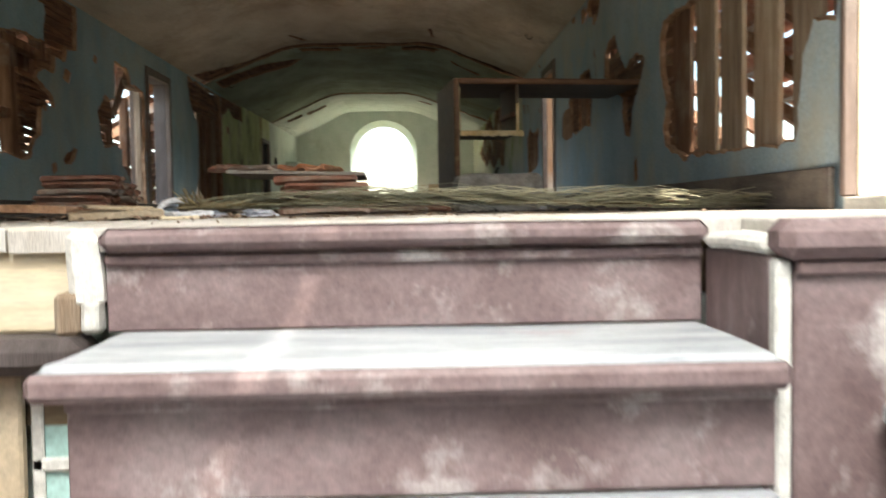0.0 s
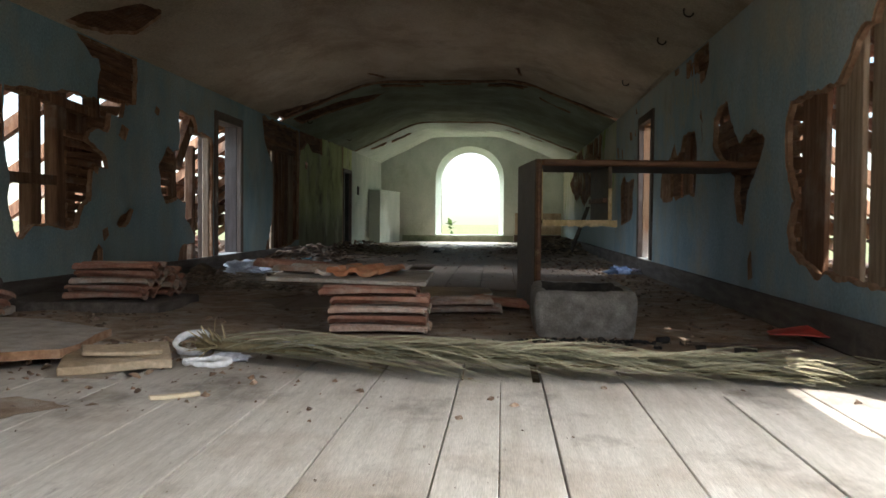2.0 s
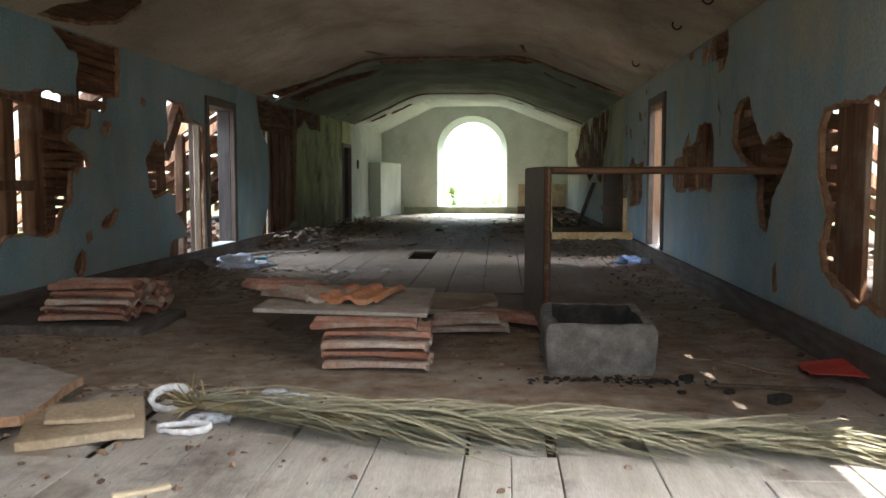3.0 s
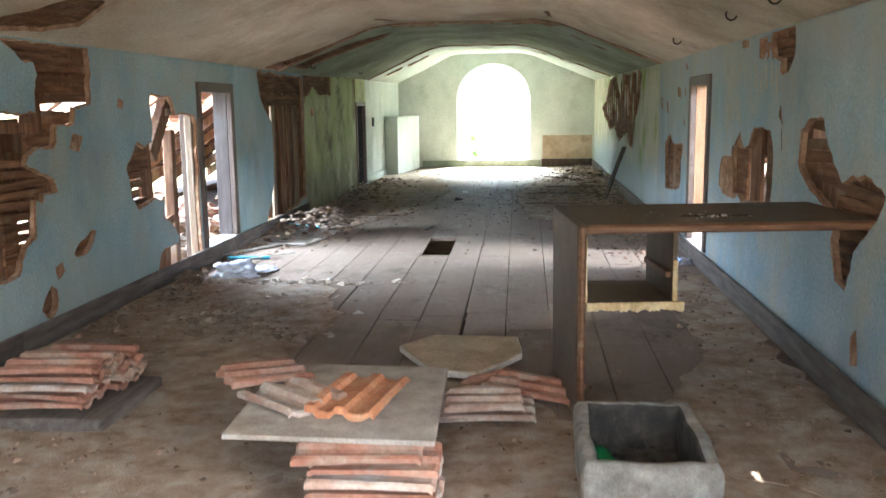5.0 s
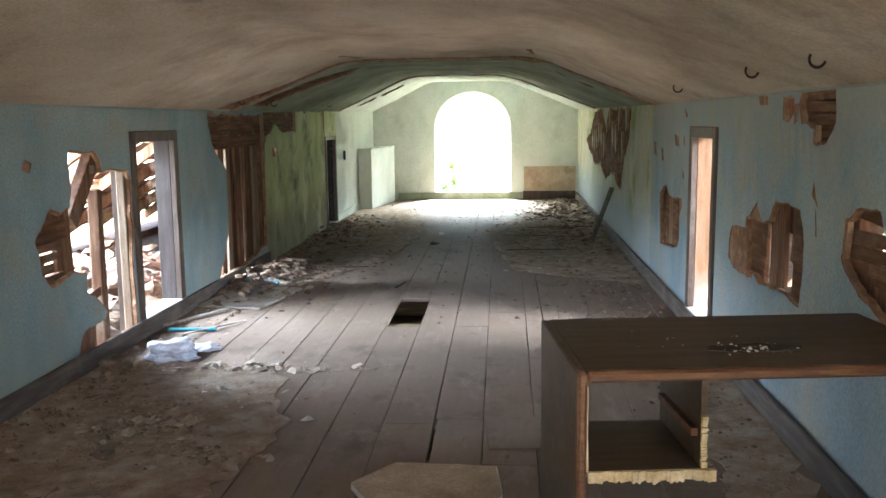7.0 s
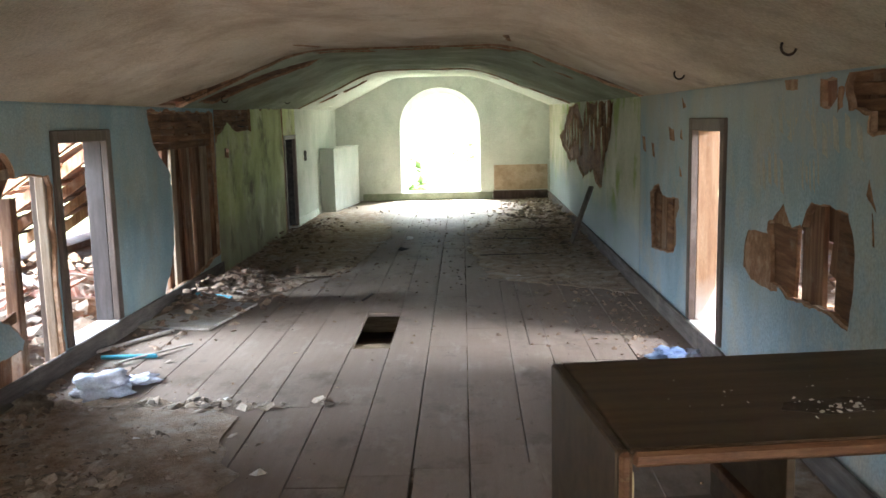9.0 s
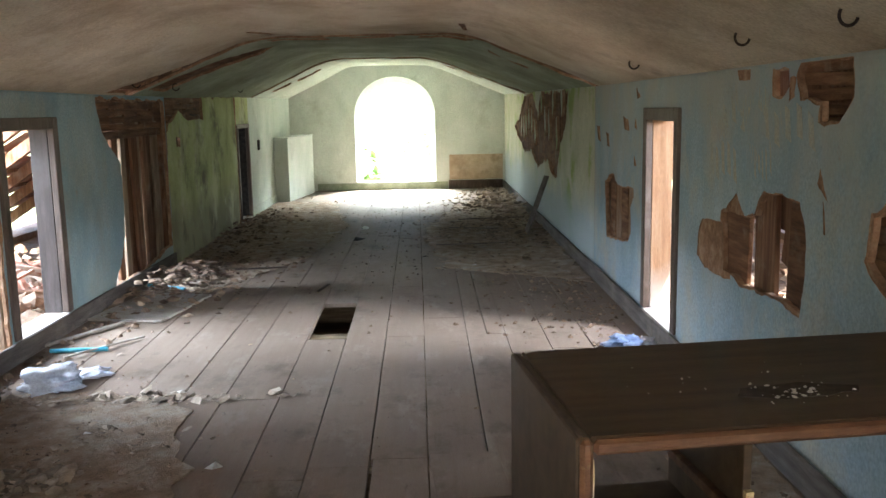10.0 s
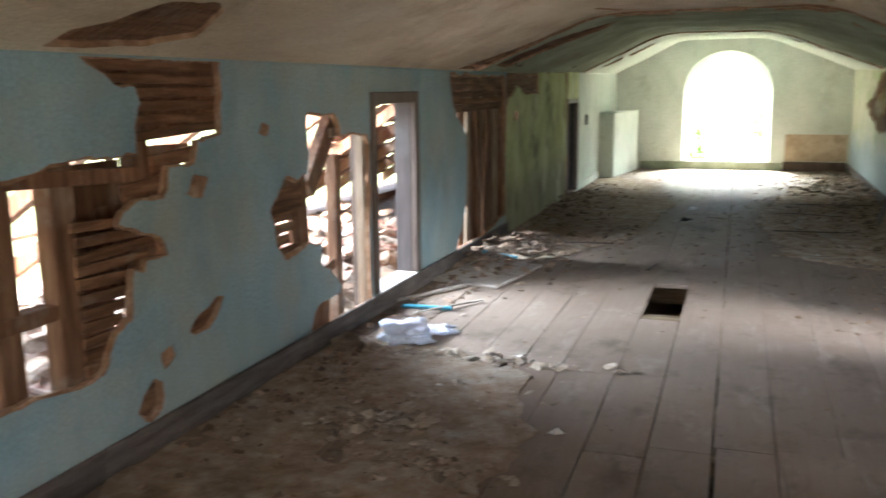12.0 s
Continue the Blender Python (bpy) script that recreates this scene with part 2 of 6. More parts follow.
M_FLAKE = mat("pale_plaster_flakes", [(0.22, 0.165, 0.12), (0.34, 0.275, 0.215), (0.46, 0.40, 0.335)], 9.0, rough=0.95, bump=0.4, vary=0.45, island=True)
M_STAINED = mat("stained_floor_film", [(0.40, 0.36, 0.31), (0.50, 0.465, 0.415), (0.60, 0.57, 0.525)], 7.0, (3, 0.8, 1), 0.8, 0.1)
M_SCUFF = mat("buff_scuff", [(0.36, 0.41, 0.40), (0.42, 0.42, 0.36), (0.47, 0.44, 0.35)], 14.0, rough=0.95, bump=0.1)
M_TILE = mat("terracotta", [(0.27, 0.115, 0.075), (0.37, 0.175, 0.12), (0.46, 0.26, 0.19)], 9.0, rough=0.88, bump=0.3,
             stain=(0.40, 0.32, 0.26), stain_scale=5.0, stain_cut=(0.47, 0.66), vary=0.2)
M_TILE_G = mat("greyed_terracotta", [(0.38, 0.24, 0.18), (0.48, 0.34, 0.27), (0.58, 0.50, 0.43)], 9.0, rough=0.9, bump=0.3,
               stain=(0.56, 0.53, 0.48), stain_scale=5.0, stain_cut=(0.5, 0.66), vary=0.2)
M_TILE_O = mat("bright_terracotta", [(0.44, 0.17, 0.085), (0.54, 0.24, 0.125), (0.58, 0.32, 0.19)], 9.0, rough=0.85, bump=0.25)
M_STAIR = mat("worn_oxblood_paint", [(0.13, 0.082, 0.08), (0.20, 0.138, 0.135), (0.28, 0.215, 0.21)], 4.0, (1.4, 4, 1.6), 0.6, 0.15,
              (0.50, 0.45, 0.43), 8.0, (0.54, 0.72))
M_TREAD = mat("dusty_tread", [(0.25, 0.265, 0.28), (0.35, 0.365, 0.38), (0.46, 0.47, 0.475)], 6.0, (0.6, 4, 4), 0.8, 0.2,
              (0.34, 0.23, 0.21), 3.5, (0.58, 0.72))
M_PALEWOOD = mat("raw_pale_wood", [(0.58, 0.46, 0.30), (0.68, 0.57, 0.40), (0.74, 0.65, 0.50)], 4.0, (0.5, 6, 6), 0.75, 0.15)
M_MINT = mat("chipped_mint_paint", [(0.36, 0.56, 0.52), (0.45, 0.65, 0.60), (0.52, 0.70, 0.66)], 5.0, rough=0.6, bump=0.2,
             stain=(0.34, 0.27, 0.15), stain_scale=7.0, stain_cut=(0.62, 0.66))
M_WHITE = mat("dirty_white_plaster", [(0.60, 0.57, 0.52), (0.70, 0.68, 0.63), (0.76, 0.74, 0.70)], 8.0, rough=0.9, bump=0.4)
M_STONE = mat("rough_grey_stone", [(0.20, 0.19, 0.175), (0.32, 0.305, 0.285), (0.45, 0.43, 0.40)], 16.0, rough=0.95, bump=0.8, fine=140,
              stain=(0.20, 0.185, 0.16), stain_scale=5.0, stain_cut=(0.5, 0.72))
# stone of the trough's inside, with the deep basin's shade in its colour
M_STONE_SHADE = mat("basin_shade_stone", [(0.022, 0.02, 0.018), (0.045, 0.04, 0.036), (0.09, 0.08, 0.07)], 16.0, rough=0.8, bump=0.8)
M_DESK = mat("dark_varnished_wood", [(0.055, 0.033, 0.016), (0.085, 0.052, 0.026), (0.115, 0.072, 0.038)], 4.0, (0.5, 6, 6), 0.5, 0.12,
             (0.14, 0.10, 0.07), 2.0, (0.5, 0.75))
M_DESK_EDGE = mat("worn_reddish_edge", [(0.10, 0.042, 0.02), (0.16, 0.07, 0.032), (0.22, 0.11, 0.055)], 7.0, (1, 6, 6), 0.5, 0.15,
                  (0.34, 0.25, 0.14), 6.0, (0.62, 0.70))
M_DESK_IN = mat("raw_cabinet_inside", [(0.24, 0.15, 0.09), (0.33, 0.22, 0.14), (0.42, 0.30, 0.20)], 5.0, (4, 4, 0.6), 0.7, 0.15)
M_SPLINTER = mat("splintered_blockboard", [(0.55, 0.40, 0.20), (0.68, 0.54, 0.32), (0.78, 0.66, 0.45)], 14.0, rough=0.9, bump=0.4)
M_BOARD = mat("grey_dusty_board", [(0.32, 0.28, 0.24), (0.42, 0.38, 0.34), (0.52, 0.48, 0.43)], 5.0, (2, 2, 2), 0.85, 0.2,
              (0.24, 0.19, 0.15), 2.2, (0.52, 0.72))
M_CARD = mat("tan_board", [(0.40, 0.30, 0.20), (0.50, 0.40, 0.28), (0.58, 0.48, 0.36)], 5.0, rough=0.9, bump=0.2,
             stain=(0.30, 0.22, 0.14), stain_scale=3.0, stain_cut=(0.52, 0.72))
M_PALM = mat("dry_palm", [(0.22, 0.21, 0.13), (0.36, 0.345, 0.235), (0.54, 0.50, 0.37)], 6.0, rough=0.7, bump=0.1, vary=0.35)
M_PALM_ST = mat("dry_palm_stem", [(0.20, 0.16, 0.08), (0.30, 0.24, 0.13), (0.40, 0.33, 0.20)], 9.0, rough=0.75, bump=0.2, vary=0.3)
M_IRON = mat("rusty_iron", [(0.03, 0.022, 0.018), (0.06, 0.04, 0.03), (0.10, 0.06, 0.04)], 20.0, rough=0.7, bump=0.2, metal=0.6)
# near-black of charred bits; also paints shade in openings, holes and the basin
M_ASH_SHADE = mat("charred_and_shade_black", [(0.015, 0.013, 0.012), (0.03, 0.027, 0.025), (0.06, 0.05, 0.045)], 20.0, rough=0.9, bump=0.3)
M_RED = mat("faded_red_plastic", [(0.50, 0.04, 0.035), (0.62, 0.06, 0.05), (0.70, 0.12, 0.09)], 6.0, rough=0.45, bump=0.05)
M_BLUEP = mat("turquoise_plastic", [(0.05, 0.32, 0.46), (0.07, 0.40, 0.54), (0.12, 0.46, 0.58)], 6.0, rough=0.4, bump=0.05)
M_NAVY = mat("blue_cloth", [(0.10, 0.15, 0.28), (0.16, 0.22, 0.36), (0.30, 0.36, 0.48)], 9.0, rough=0.9, bump=0.3)
M_GROUND = mat("sunlit_grassland", [(0.22, 0.26, 0.10), (0.32, 0.34, 0.16), (0.42, 0.42, 0.24)], 0.4, rough=1.0, bump=0.0, fine=4.0)
M_LEAF = mat("leaf", [(0.08, 0.16, 0.04), (0.13, 0.24, 0.07), (0.20, 0.32, 0.11)], 8.0, rough=0.6, bump=0.0, vary=0.3, island=True)
M_BARK = mat("bark", [(0.10, 0.08, 0.06), (0.17, 0.14, 0.11), (0.25, 0.21, 0.17)], 9.0, (3, 3, 0.6), 0.95, 0.5)
M_BRICK = mat("old_outer_masonry", [(0.30, 0.18, 0.13), (0.38, 0.26, 0.20), (0.46, 0.38, 0.32)], 4.0, rough=0.95, bump=0.4)


def film_plastic(name, colour, alpha, rough=0.25):
    m = mat(name, [tuple(0.9 * c for c in colour), colour, colour], 9.0, rough=rough, bump=0.25)
    b = m.node_tree.nodes["Principled BSDF"]
    b.inputs["Transmission Weight"].default_value = alpha
    b.inputs["IOR"].default_value = 1.2
    return m


M_BAG = film_plastic("white_bag_film", (0.84, 0.85, 0.88), 0.0)
M_BAG_C = film_plastic("cloudy_bag_film", (0.82, 0.86, 0.96), 0.35)
M_GREEN = film_plastic("green_bottle_plastic", (0.03, 0.42, 0.16), 0.5, 0.12)


# ---- helpers of this scene ----
from mathutils.geometry import delaunay_2d_cdt
RNG = random.Random(7)
XL, XR, Y0, Y1 = -2.2, 1.82, 1.35, 20.2      # side walls, stair edge, far wall


def mesh_of(bm, name, material):
    me = bpy.data.meshes.new(name)
    bm.to_mesh(me)
    bm.free()
    me.materials.append(material)
    return me


def part(name, bm, material, parent=None, label="", smooth=False):
    """One mesh object built in world metres, put under a thing (whose rotation is nil) or left at top level."""
    me = bm if isinstance(bm, bpy.types.Mesh) else mesh_of(bm, name, material)
    ob = new(name, me)
    if parent is not None:
        base = Vector((0, 0, 0))
        up = parent
        while up is not None:
            base += up.location
            up = up.parent
        me.transform(Matrix.Translation(-base))
        ob.parent = parent
    if smooth:
        me.shade_smooth()
    if label:
        tagged(ob, label)
    return ob


def thing(name, at, label, category, group="", kind=""):
    ob = new(name)
    ob.empty_display_size = 0.05
    ob.location = at
    return tagged(ob, label, category, group, kind)


def add_box(bm, lo, hi, rot=None, at=None):
    """A box between two corners, optionally turned about the point at."""
    vs = [bm.verts.new((x, y, z)) for x in (lo[0], hi[0]) for y in (lo[1], hi[1]) for z in (lo[2], hi[2])]
    for f in ((0, 1, 3, 2), (4, 6, 7, 5), (0, 4, 5, 1), (2, 3, 7, 6), (0, 2, 6, 4), (1, 5, 7, 3)):
        bm.faces.new([vs[i] for i in f])
    if rot is not None:
        c = Vector(at) if at else (Vector(lo) + Vector(hi)) / 2
        m = Matrix.Translation(c) @ Euler([radians(a) for a in rot]).to_matrix().to_4x4() @ Matrix.Translation(-c)
        for v in vs:
            v.co = m @ v.co
    return vs


def box(lo, hi, bevel=0.004, rot=None, at=None, wobble=0.0, cuts=0):
    bm = bmesh.new()
    add_box(bm, lo, hi, rot, at)
    bmesh.ops.recalc_face_normals(bm, faces=bm.faces)
    if cuts:
        bmesh.ops.subdivide_edges(bm, edges=bm.edges[:], cuts=cuts, use_grid_fill=True)
    if bevel:
        sharp = [e for e in bm.edges if e.calc_face_angle(0) > 0.5]
        bmesh.ops.bevel(bm, geom=sharp, offset=bevel, segments=1, affect="EDGES")
    if wobble:
        for v in bm.verts:
            v.co += noise.noise_vector(v.co * 9.0) * wobble
    return bm


def ragged(points, amp=0.02, step=0.03, seed=0.0, grow=0.0):
    """A closed outline with a torn edge between given corners, widened by grow."""
    out = []
    area = sum(points[i - 1][0] * points[i][1] - points[i][0] * points[i - 1][1] for i in range(len(points)))
    out_sign = -1 if area > 0 else 1
    for i, a in enumerate(points):
        a, b = Vector(a), Vector(points[(i + 1) % len(points)])
        d = b - a
        k = max(1, int(d.length / step))
        side = Vector((-d.y, d.x)).normalized() if d.length else Vector((0, 0))
        for j in range(k):
            p = a + d * j / k
            w = noise.noise(Vector((p.x * 7 + seed, p.y * 7, seed))) + 0.6 * noise.noise(Vector((p.x * 23, p.y * 23 + seed, 3.0)))
            wide = grow * (0.35 + 1.3 * abs(noise.noise(Vector((p.x * 4 + 9, p.y * 4, seed + 5))))) if grow else 0.0
            out.append(p + side * (amp * w + out_sign * wide))
    return out


def within(c, loop):
    """Whether a point lies inside a closed outline."""
    odd = False
    for i in range(len(loop)):
        (x0, y0), (x1, y1) = loop[i - 1], loop[i]
        if (y0 > c[1]) != (y1 > c[1]) and c[0] < x0 + (x1 - x0) * (c[1] - y0) / (y1 - y0):
            odd = not odd
    return odd


def sheet(outer, holes, place, thick, front, edge, grid=0.0):
    """A plaster skin: a flat outline with torn holes, laid out by place(u, v, depth), with thickness and raw edges."""
    verts, faces = [], []
    lo = [min(p[k] for p in outer) + 0.008 for k in (0, 1)]
    hi = [max(p[k] for p in outer) - 0.012 for k in (0, 1)]
    holes = [[(min(max(p[0], lo[0]), hi[0]), min(max(p[1], lo[1]), hi[1])) for p in h] for h in holes]
    if grid and len(outer) < 12:
        outer = [Vector(outer[i - 1]).lerp(Vector(outer[i]), k / 30) for i in range(len(outer)) for k in range(30)]
    for loop in [outer, *holes]:
        faces.append(list(range(len(verts), len(verts) + len(loop))))
        verts += [Vector((p[0], p[1])) for p in loop]
    if grid:
        us, vs_ = [p[0] for p in outer], [p[1] for p in outer]
        u = min(us) + grid
        while u < max(us) - grid * 0.5:
            v = min(vs_) + grid
            while v < max(vs_) - grid * 0.5:
                verts.append(Vector((u + 0.013 * math.sin(v * 91), v + 0.011 * math.sin(u * 77))))
                v += grid
            u += grid
    edges = [(f[i], f[(i + 1) % len(f)]) for f in faces for i in range(len(f))]
    co, _, fs, _, _, _ = delaunay_2d_cdt(verts, edges, [], 0, 1e-5)
    bm = bmesh.new()
    a = [bm.verts.new(place(p.x, p.y, 0.0)) for p in co]
    b = [bm.verts.new(place(p.x, p.y, thick)) for p in co]
    count = {}
    for f in fs:
        c = sum((co[i] for i in f), Vector((0, 0))) / len(f)
        if not within(c, outer) or any(within(c, h) for h in holes):
            continue
        bm.faces.new([a[i] for i in f])
        back = bm.faces.new([b[i] for i in reversed(f)])
        back.material_index = 1
        for i in range(len(f)):
            k = (f[i], f[(i + 1) % len(f)])
            count[k] = 1
    for (i, j) in count:
        if (j, i) not in count:
            side = bm.faces.new([a[j], a[i], b[i], b[j]])
            side.material_index = 1
    for v in [v for v in bm.verts if not v.link_faces]:
        bm.verts.remove(v)
    me = bpy.data.meshes.new("sheet")
    bm.to_mesh(me)
    bm.free()
    me.materials.append(front)
    me.materials.append(edge)
    return me


def left_place(y, z, d):
    n = 0.010 * noise.noise(Vector((y * 1.3, z * 1.3, 1.0)))
    return (XL + n - d, y, z)


def right_place(y, z, d):
    n = 0.010 * noise.noise(Vector((y * 1.3, z * 1.3, 5.0)))
    return (XR + n + d, y, z)


def top_of(y):
    """Height of the side walls' top along the room."""
    return 1.665 if y < 11.3 else 1.665 + (y - 11.3) * 0.0085


def ridge_of(y):
    return 2.13 if y < 11.3 else 2.13 + (y - 11.3) * 0.0205


# ---- side walls ----
H1 = [(5.47, 1.18), (5.62, 1.21), (5.85, 1.21), (6.12, 1.25), (6.26, 1.27), (6.47, 1.26), (6.57, 1.27), (6.57, 1.38), (6.62, 1.48), (6.58, 1.55), (6.47, 1.56), (6.35, 1.62),
      (6.28, 1.652), (7.20, 1.652), (7.18, 1.33), (6.99, 1.30), (6.96, 1.20), (6.77, 1.20), (6.72, 1.09), (6.54, 1.09), (6.44, 1.05), (6.42, 0.99), (6.55, 0.93), (6.68, 0.90),
      (6.72, 0.82), (6.58, 0.82), (6.56, 0.77), (6.49, 0.80), (6.47, 0.73), (6.45, 0.61), (6.34, 0.55), (6.27, 0.43), (6.10, 0.41), (5.91, 0.45), (5.75, 0.43), (5.60, 0.37),
      (5.52, 0.50), (5.51, 0.72), (5.47, 0.88), (5.46, 1.05)]
H1B = [(4.10, 0.26), (4.60, 0.20), (4.92, 0.34), (5.00, 0.56), (5.20, 0.60), (5.16, 0.68), (5.02, 0.90), (5.16, 1.02), (4.99, 1.29), (4.66, 1.38), (4.1, 1.4)]
H2 = [(8.06, 1.37), (8.37, 1.37), (8.47, 1.30), (8.48, 1.24), (8.62, 1.24), (8.86, 1.22), (8.90, 1.16), (8.88, 0.11), (8.24, 0.10), (8.02, 0.10), (8.07, 0.22), (8.15, 0.26),
      (8.40, 0.26), (8.44, 0.32), (8.29, 0.45), (8.19, 0.49), (8.19, 0.62), (8.02, 0.65), (7.75, 0.62), (7.67, 0.69), (7.65, 0.82), (7.61, 0.88), (7.71, 0.97), (7.79, 1.04),
      (7.90, 1.02), (8.04, 1.04), (8.08, 1.16), (8.07, 1.30)]
H3 = [(10.56, 1.62), (12.34, 1.62), (12.34, 0.9), (12.33, 0.22), (11.5, 0.12), (10.72, 0.12), (10.91, 0.32), (11.02, 0.52), (11.05, 0.78), (11.05, 1.11), (10.85, 1.22), (10.66, 1.36)]
SPOT = [(6.84, 0.44), (6.91, 0.49), (7.0, 0.51), (7.07, 0.55), (7.13, 0.54), (7.07, 0.47), (6.99, 0.42), (6.88, 0.42)]
SPOT2 = [(6.47, 0.18), (6.50, 0.24), (6.56, 0.30), (6.61, 0.27), (6.62, 0.21), (6.60, 0.17), (6.54, 0.14)]
SPOT3 = [(5.26, 0.22), (5.36, 0.22), (5.38, 0.30), (5.28, 0.36)]
SPOT4 = [(12.70, 1.17), (12.84, 1.16), (12.85, 1.25), (12.71, 1.27)]
LDOOR = [(8.97, 0.13), (9.75, 0.13), (9.75, 1.45), (8.97, 1.45)]

wall_left = thing("wall_left", (XL, 0, 0), "blue limewashed plaster wall torn open to its studs", "wall", kind="structure")
wall_right = thing("wall_right", (XR, 0, 0), "blue limewashed plaster wall with torn holes and bare boards", "wall", kind="structure")


def skin(parent, outer, torn, plain, place, paint, label, bare=()):
    """A painted top coat over a raw brown base coat; the paint is torn back further than the base, and in the bare places it alone has gone."""
    part("plaster", sheet(outer, [ragged(h, a, seed=s, grow=g) for h, a, s, g in torn] + [ragged(h, 0.012, 0.02, 3 + k) for k, h in enumerate(bare)] + plain, place, 0.006, paint, M_EDGE), paint, parent, label)
    part("base_coat", sheet(outer, [ragged(h, a, seed=s) for h, a, s, g in torn] + plain, lambda u, v, d: place(u, v, d + 0.007), 0.024, M_EDGE, M_EDGE), M_EDGE, parent, "raw brown base coat")


skin(wall_left, [(-1.6, 0.0), (12.38, 0.0), (12.38, 1.665), (-1.6, 1.665)],
     [(H1, 0.02, 0, 0.02), (H1B, 0.03, 3, 0.03), (H2, 0.02, 5, 0.018), (H3, 0.025, 7, 0.02), (SPOT, 0.010, 0, 0.010), (SPOT2, 0.012, 0, 0.02), (SPOT3, 0.012, 0, 0.015)], [LDOOR],
     left_place, M_BLUE, "blue limewash over plaster, torn holes",
     [[(5.27, 0.86), (5.45, 0.90), (5.44, 1.20), (5.28, 1.18)], [(7.52, 1.30), (7.60, 1.28), (7.63, 1.33), (7.56, 1.36)], [(6.88, 1.06), (7.0, 1.03), (7.06, 1.12), (6.95, 1.15)], [(6.64, 0.33), (6.72, 0.36), (6.70, 0.42), (6.62, 0.40)]])
part("plaster", sheet(ragged([(12.36, 0.0), (15.48, 0.0), (15.53, 0.9), (15.45, 1.69), (13.83, 1.68), (13.84, 1.43), (13.5, 1.44), (13.2, 1.42), (12.85, 1.53), (12.6, 1.43), (12.37, 1.32), (12.34, 0.7)], 0.03, seed=2),
                      [ragged(SPOT4, 0.01, 0.02)], left_place, 0.03, M_MOSS, M_EDGE), M_MOSS, wall_left, "green mouldy plaster")
part("plaster", sheet([(15.55, 0.0), (16.38, 0.0), (16.38, 1.71), (15.55, 1.70)], [[(15.57, 0.01), (16.3, 0.01), (16.3, 1.32), (15.57, 1.32)]], left_place, 0.03, M_MOSS, M_EDGE), M_MOSS, wall_left, "green mouldy plaster over the dark doorway")
part("plaster", sheet([(16.385, 0.0), (Y1, 0.0), (Y1, 1.75), (16.385, 1.715)], [], left_place, 0.03, M_PALE, M_EDGE), M_PALE, wall_left, "pale green plaster")

R1 = [(5.08, 0.95), (5.02, 1.03), (4.67, 1.04), (4.49, 1.03), (4.37, 1.12), (4.30, 1.18), (4.15, 1.22), (3.9, 1.42), (3.4, 1.5), (3.02, 1.5), (3.02, 0.62), (3.18, 0.66), (3.28, 0.55),
      (3.34, 0.25), (3.81, 0.26), (4.5, 0.28), (4.79, 0.30), (4.98, 0.36), (5.03, 0.44), (4.93, 0.60), (5.05, 0.75)]
R2 = [(6.47, 1.12), (6.34, 1.18), (6.16, 1.19), (6.08, 1.08), (6.0, 1.0), (5.88, 0.93), (5.56, 0.96), (5.42, 0.92), (5.46, 0.83), (5.57, 0.75), (5.70, 0.66), (5.78, 0.48),
      (5.90, 0.49), (5.97, 0.66), (5.96, 0.76), (6.10, 0.82), (6.30, 0.87), (6.50, 0.97)]
R3 = [(7.95, 0.97), (7.67, 0.99), (7.49, 1.0), (7.46, 1.07), (7.41, 1.11), (7.22, 1.13), (7.13, 1.10), (7.06, 1.10), (6.99, 1.03), (6.97, 0.91),
      (6.98, 0.80), (6.99, 0.68), (7.18, 0.69), (7.35, 0.68), (7.67, 0.66), (7.80, 0.69), (7.92, 0.68)]
R4 = [(10.65, 0.96), (10.47, 0.96), (10.35, 0.89), (9.84, 0.91), (9.82, 0.85), (9.92, 0.77), (9.91, 0.59), (10.0, 0.51), (10.2, 0.49), (10.72, 0.45), (10.78, 0.67), (10.82, 0.88)]
R5 = [(7.09, 1.652), (6.66, 1.652), (6.65, 1.53), (6.74, 1.43), (6.89, 1.43), (6.90, 1.50), (7.08, 1.51), (7.12, 1.6)]
R5B = [(7.37, 1.63), (7.22, 1.63), (7.20, 1.57), (7.27, 1.52), (7.36, 1.53)]
R_BARE = [[(7.90, 0.95), (7.86, 1.02), (7.74, 1.09), (7.66, 1.01), (7.60, 0.97)], [(8.25, 0.90), (7.95, 0.92), (7.80, 0.92), (7.80, 0.66), (7.89, 0.64), (8.19, 0.64), (8.34, 0.69), (8.30, 0.85)],
          [(6.88, 1.26), (6.85, 1.20), (6.81, 1.14), (6.835, 1.16), (6.90, 1.20)], [(6.838, 1.14), (6.815, 1.02), (6.824, 1.02), (6.848, 1.14)],
          [(9.98, 1.32), (10.13, 1.33), (10.17, 1.42), (10.02, 1.40)], [(9.74, 1.33), (9.82, 1.35), (9.80, 1.41)], [(11.02, 1.20), (11.14, 1.22), (11.20, 1.34), (11.08, 1.33)],
          [(10.65, 1.17), (10.74, 1.18), (10.80, 1.29), (10.70, 1.28)], [(9.73, 1.07), (9.82, 1.08), (9.83, 1.15)], [(7.62, 1.60), (7.75, 1.61), (7.78, 1.652), (7.62, 1.652)], [(9.66, 1.56), (9.74, 1.54), (9.78, 1.62)],
          [(7.14, 1.52), (7.20, 1.50), (7.19, 1.60), (7.13, 1.60)], [(5.58, 0.20), (5.66, 0.18), (5.68, 0.30), (5.62, 0.34)]]
RDOOR = [(8.73, 0.13), (9.46, 0.13), (9.46, 1.44), (8.73, 1.44)]
RDOOR0 = [(1.42, 0.03), (2.96, 0.03), (2.96, 1.52), (1.42, 1.52)]
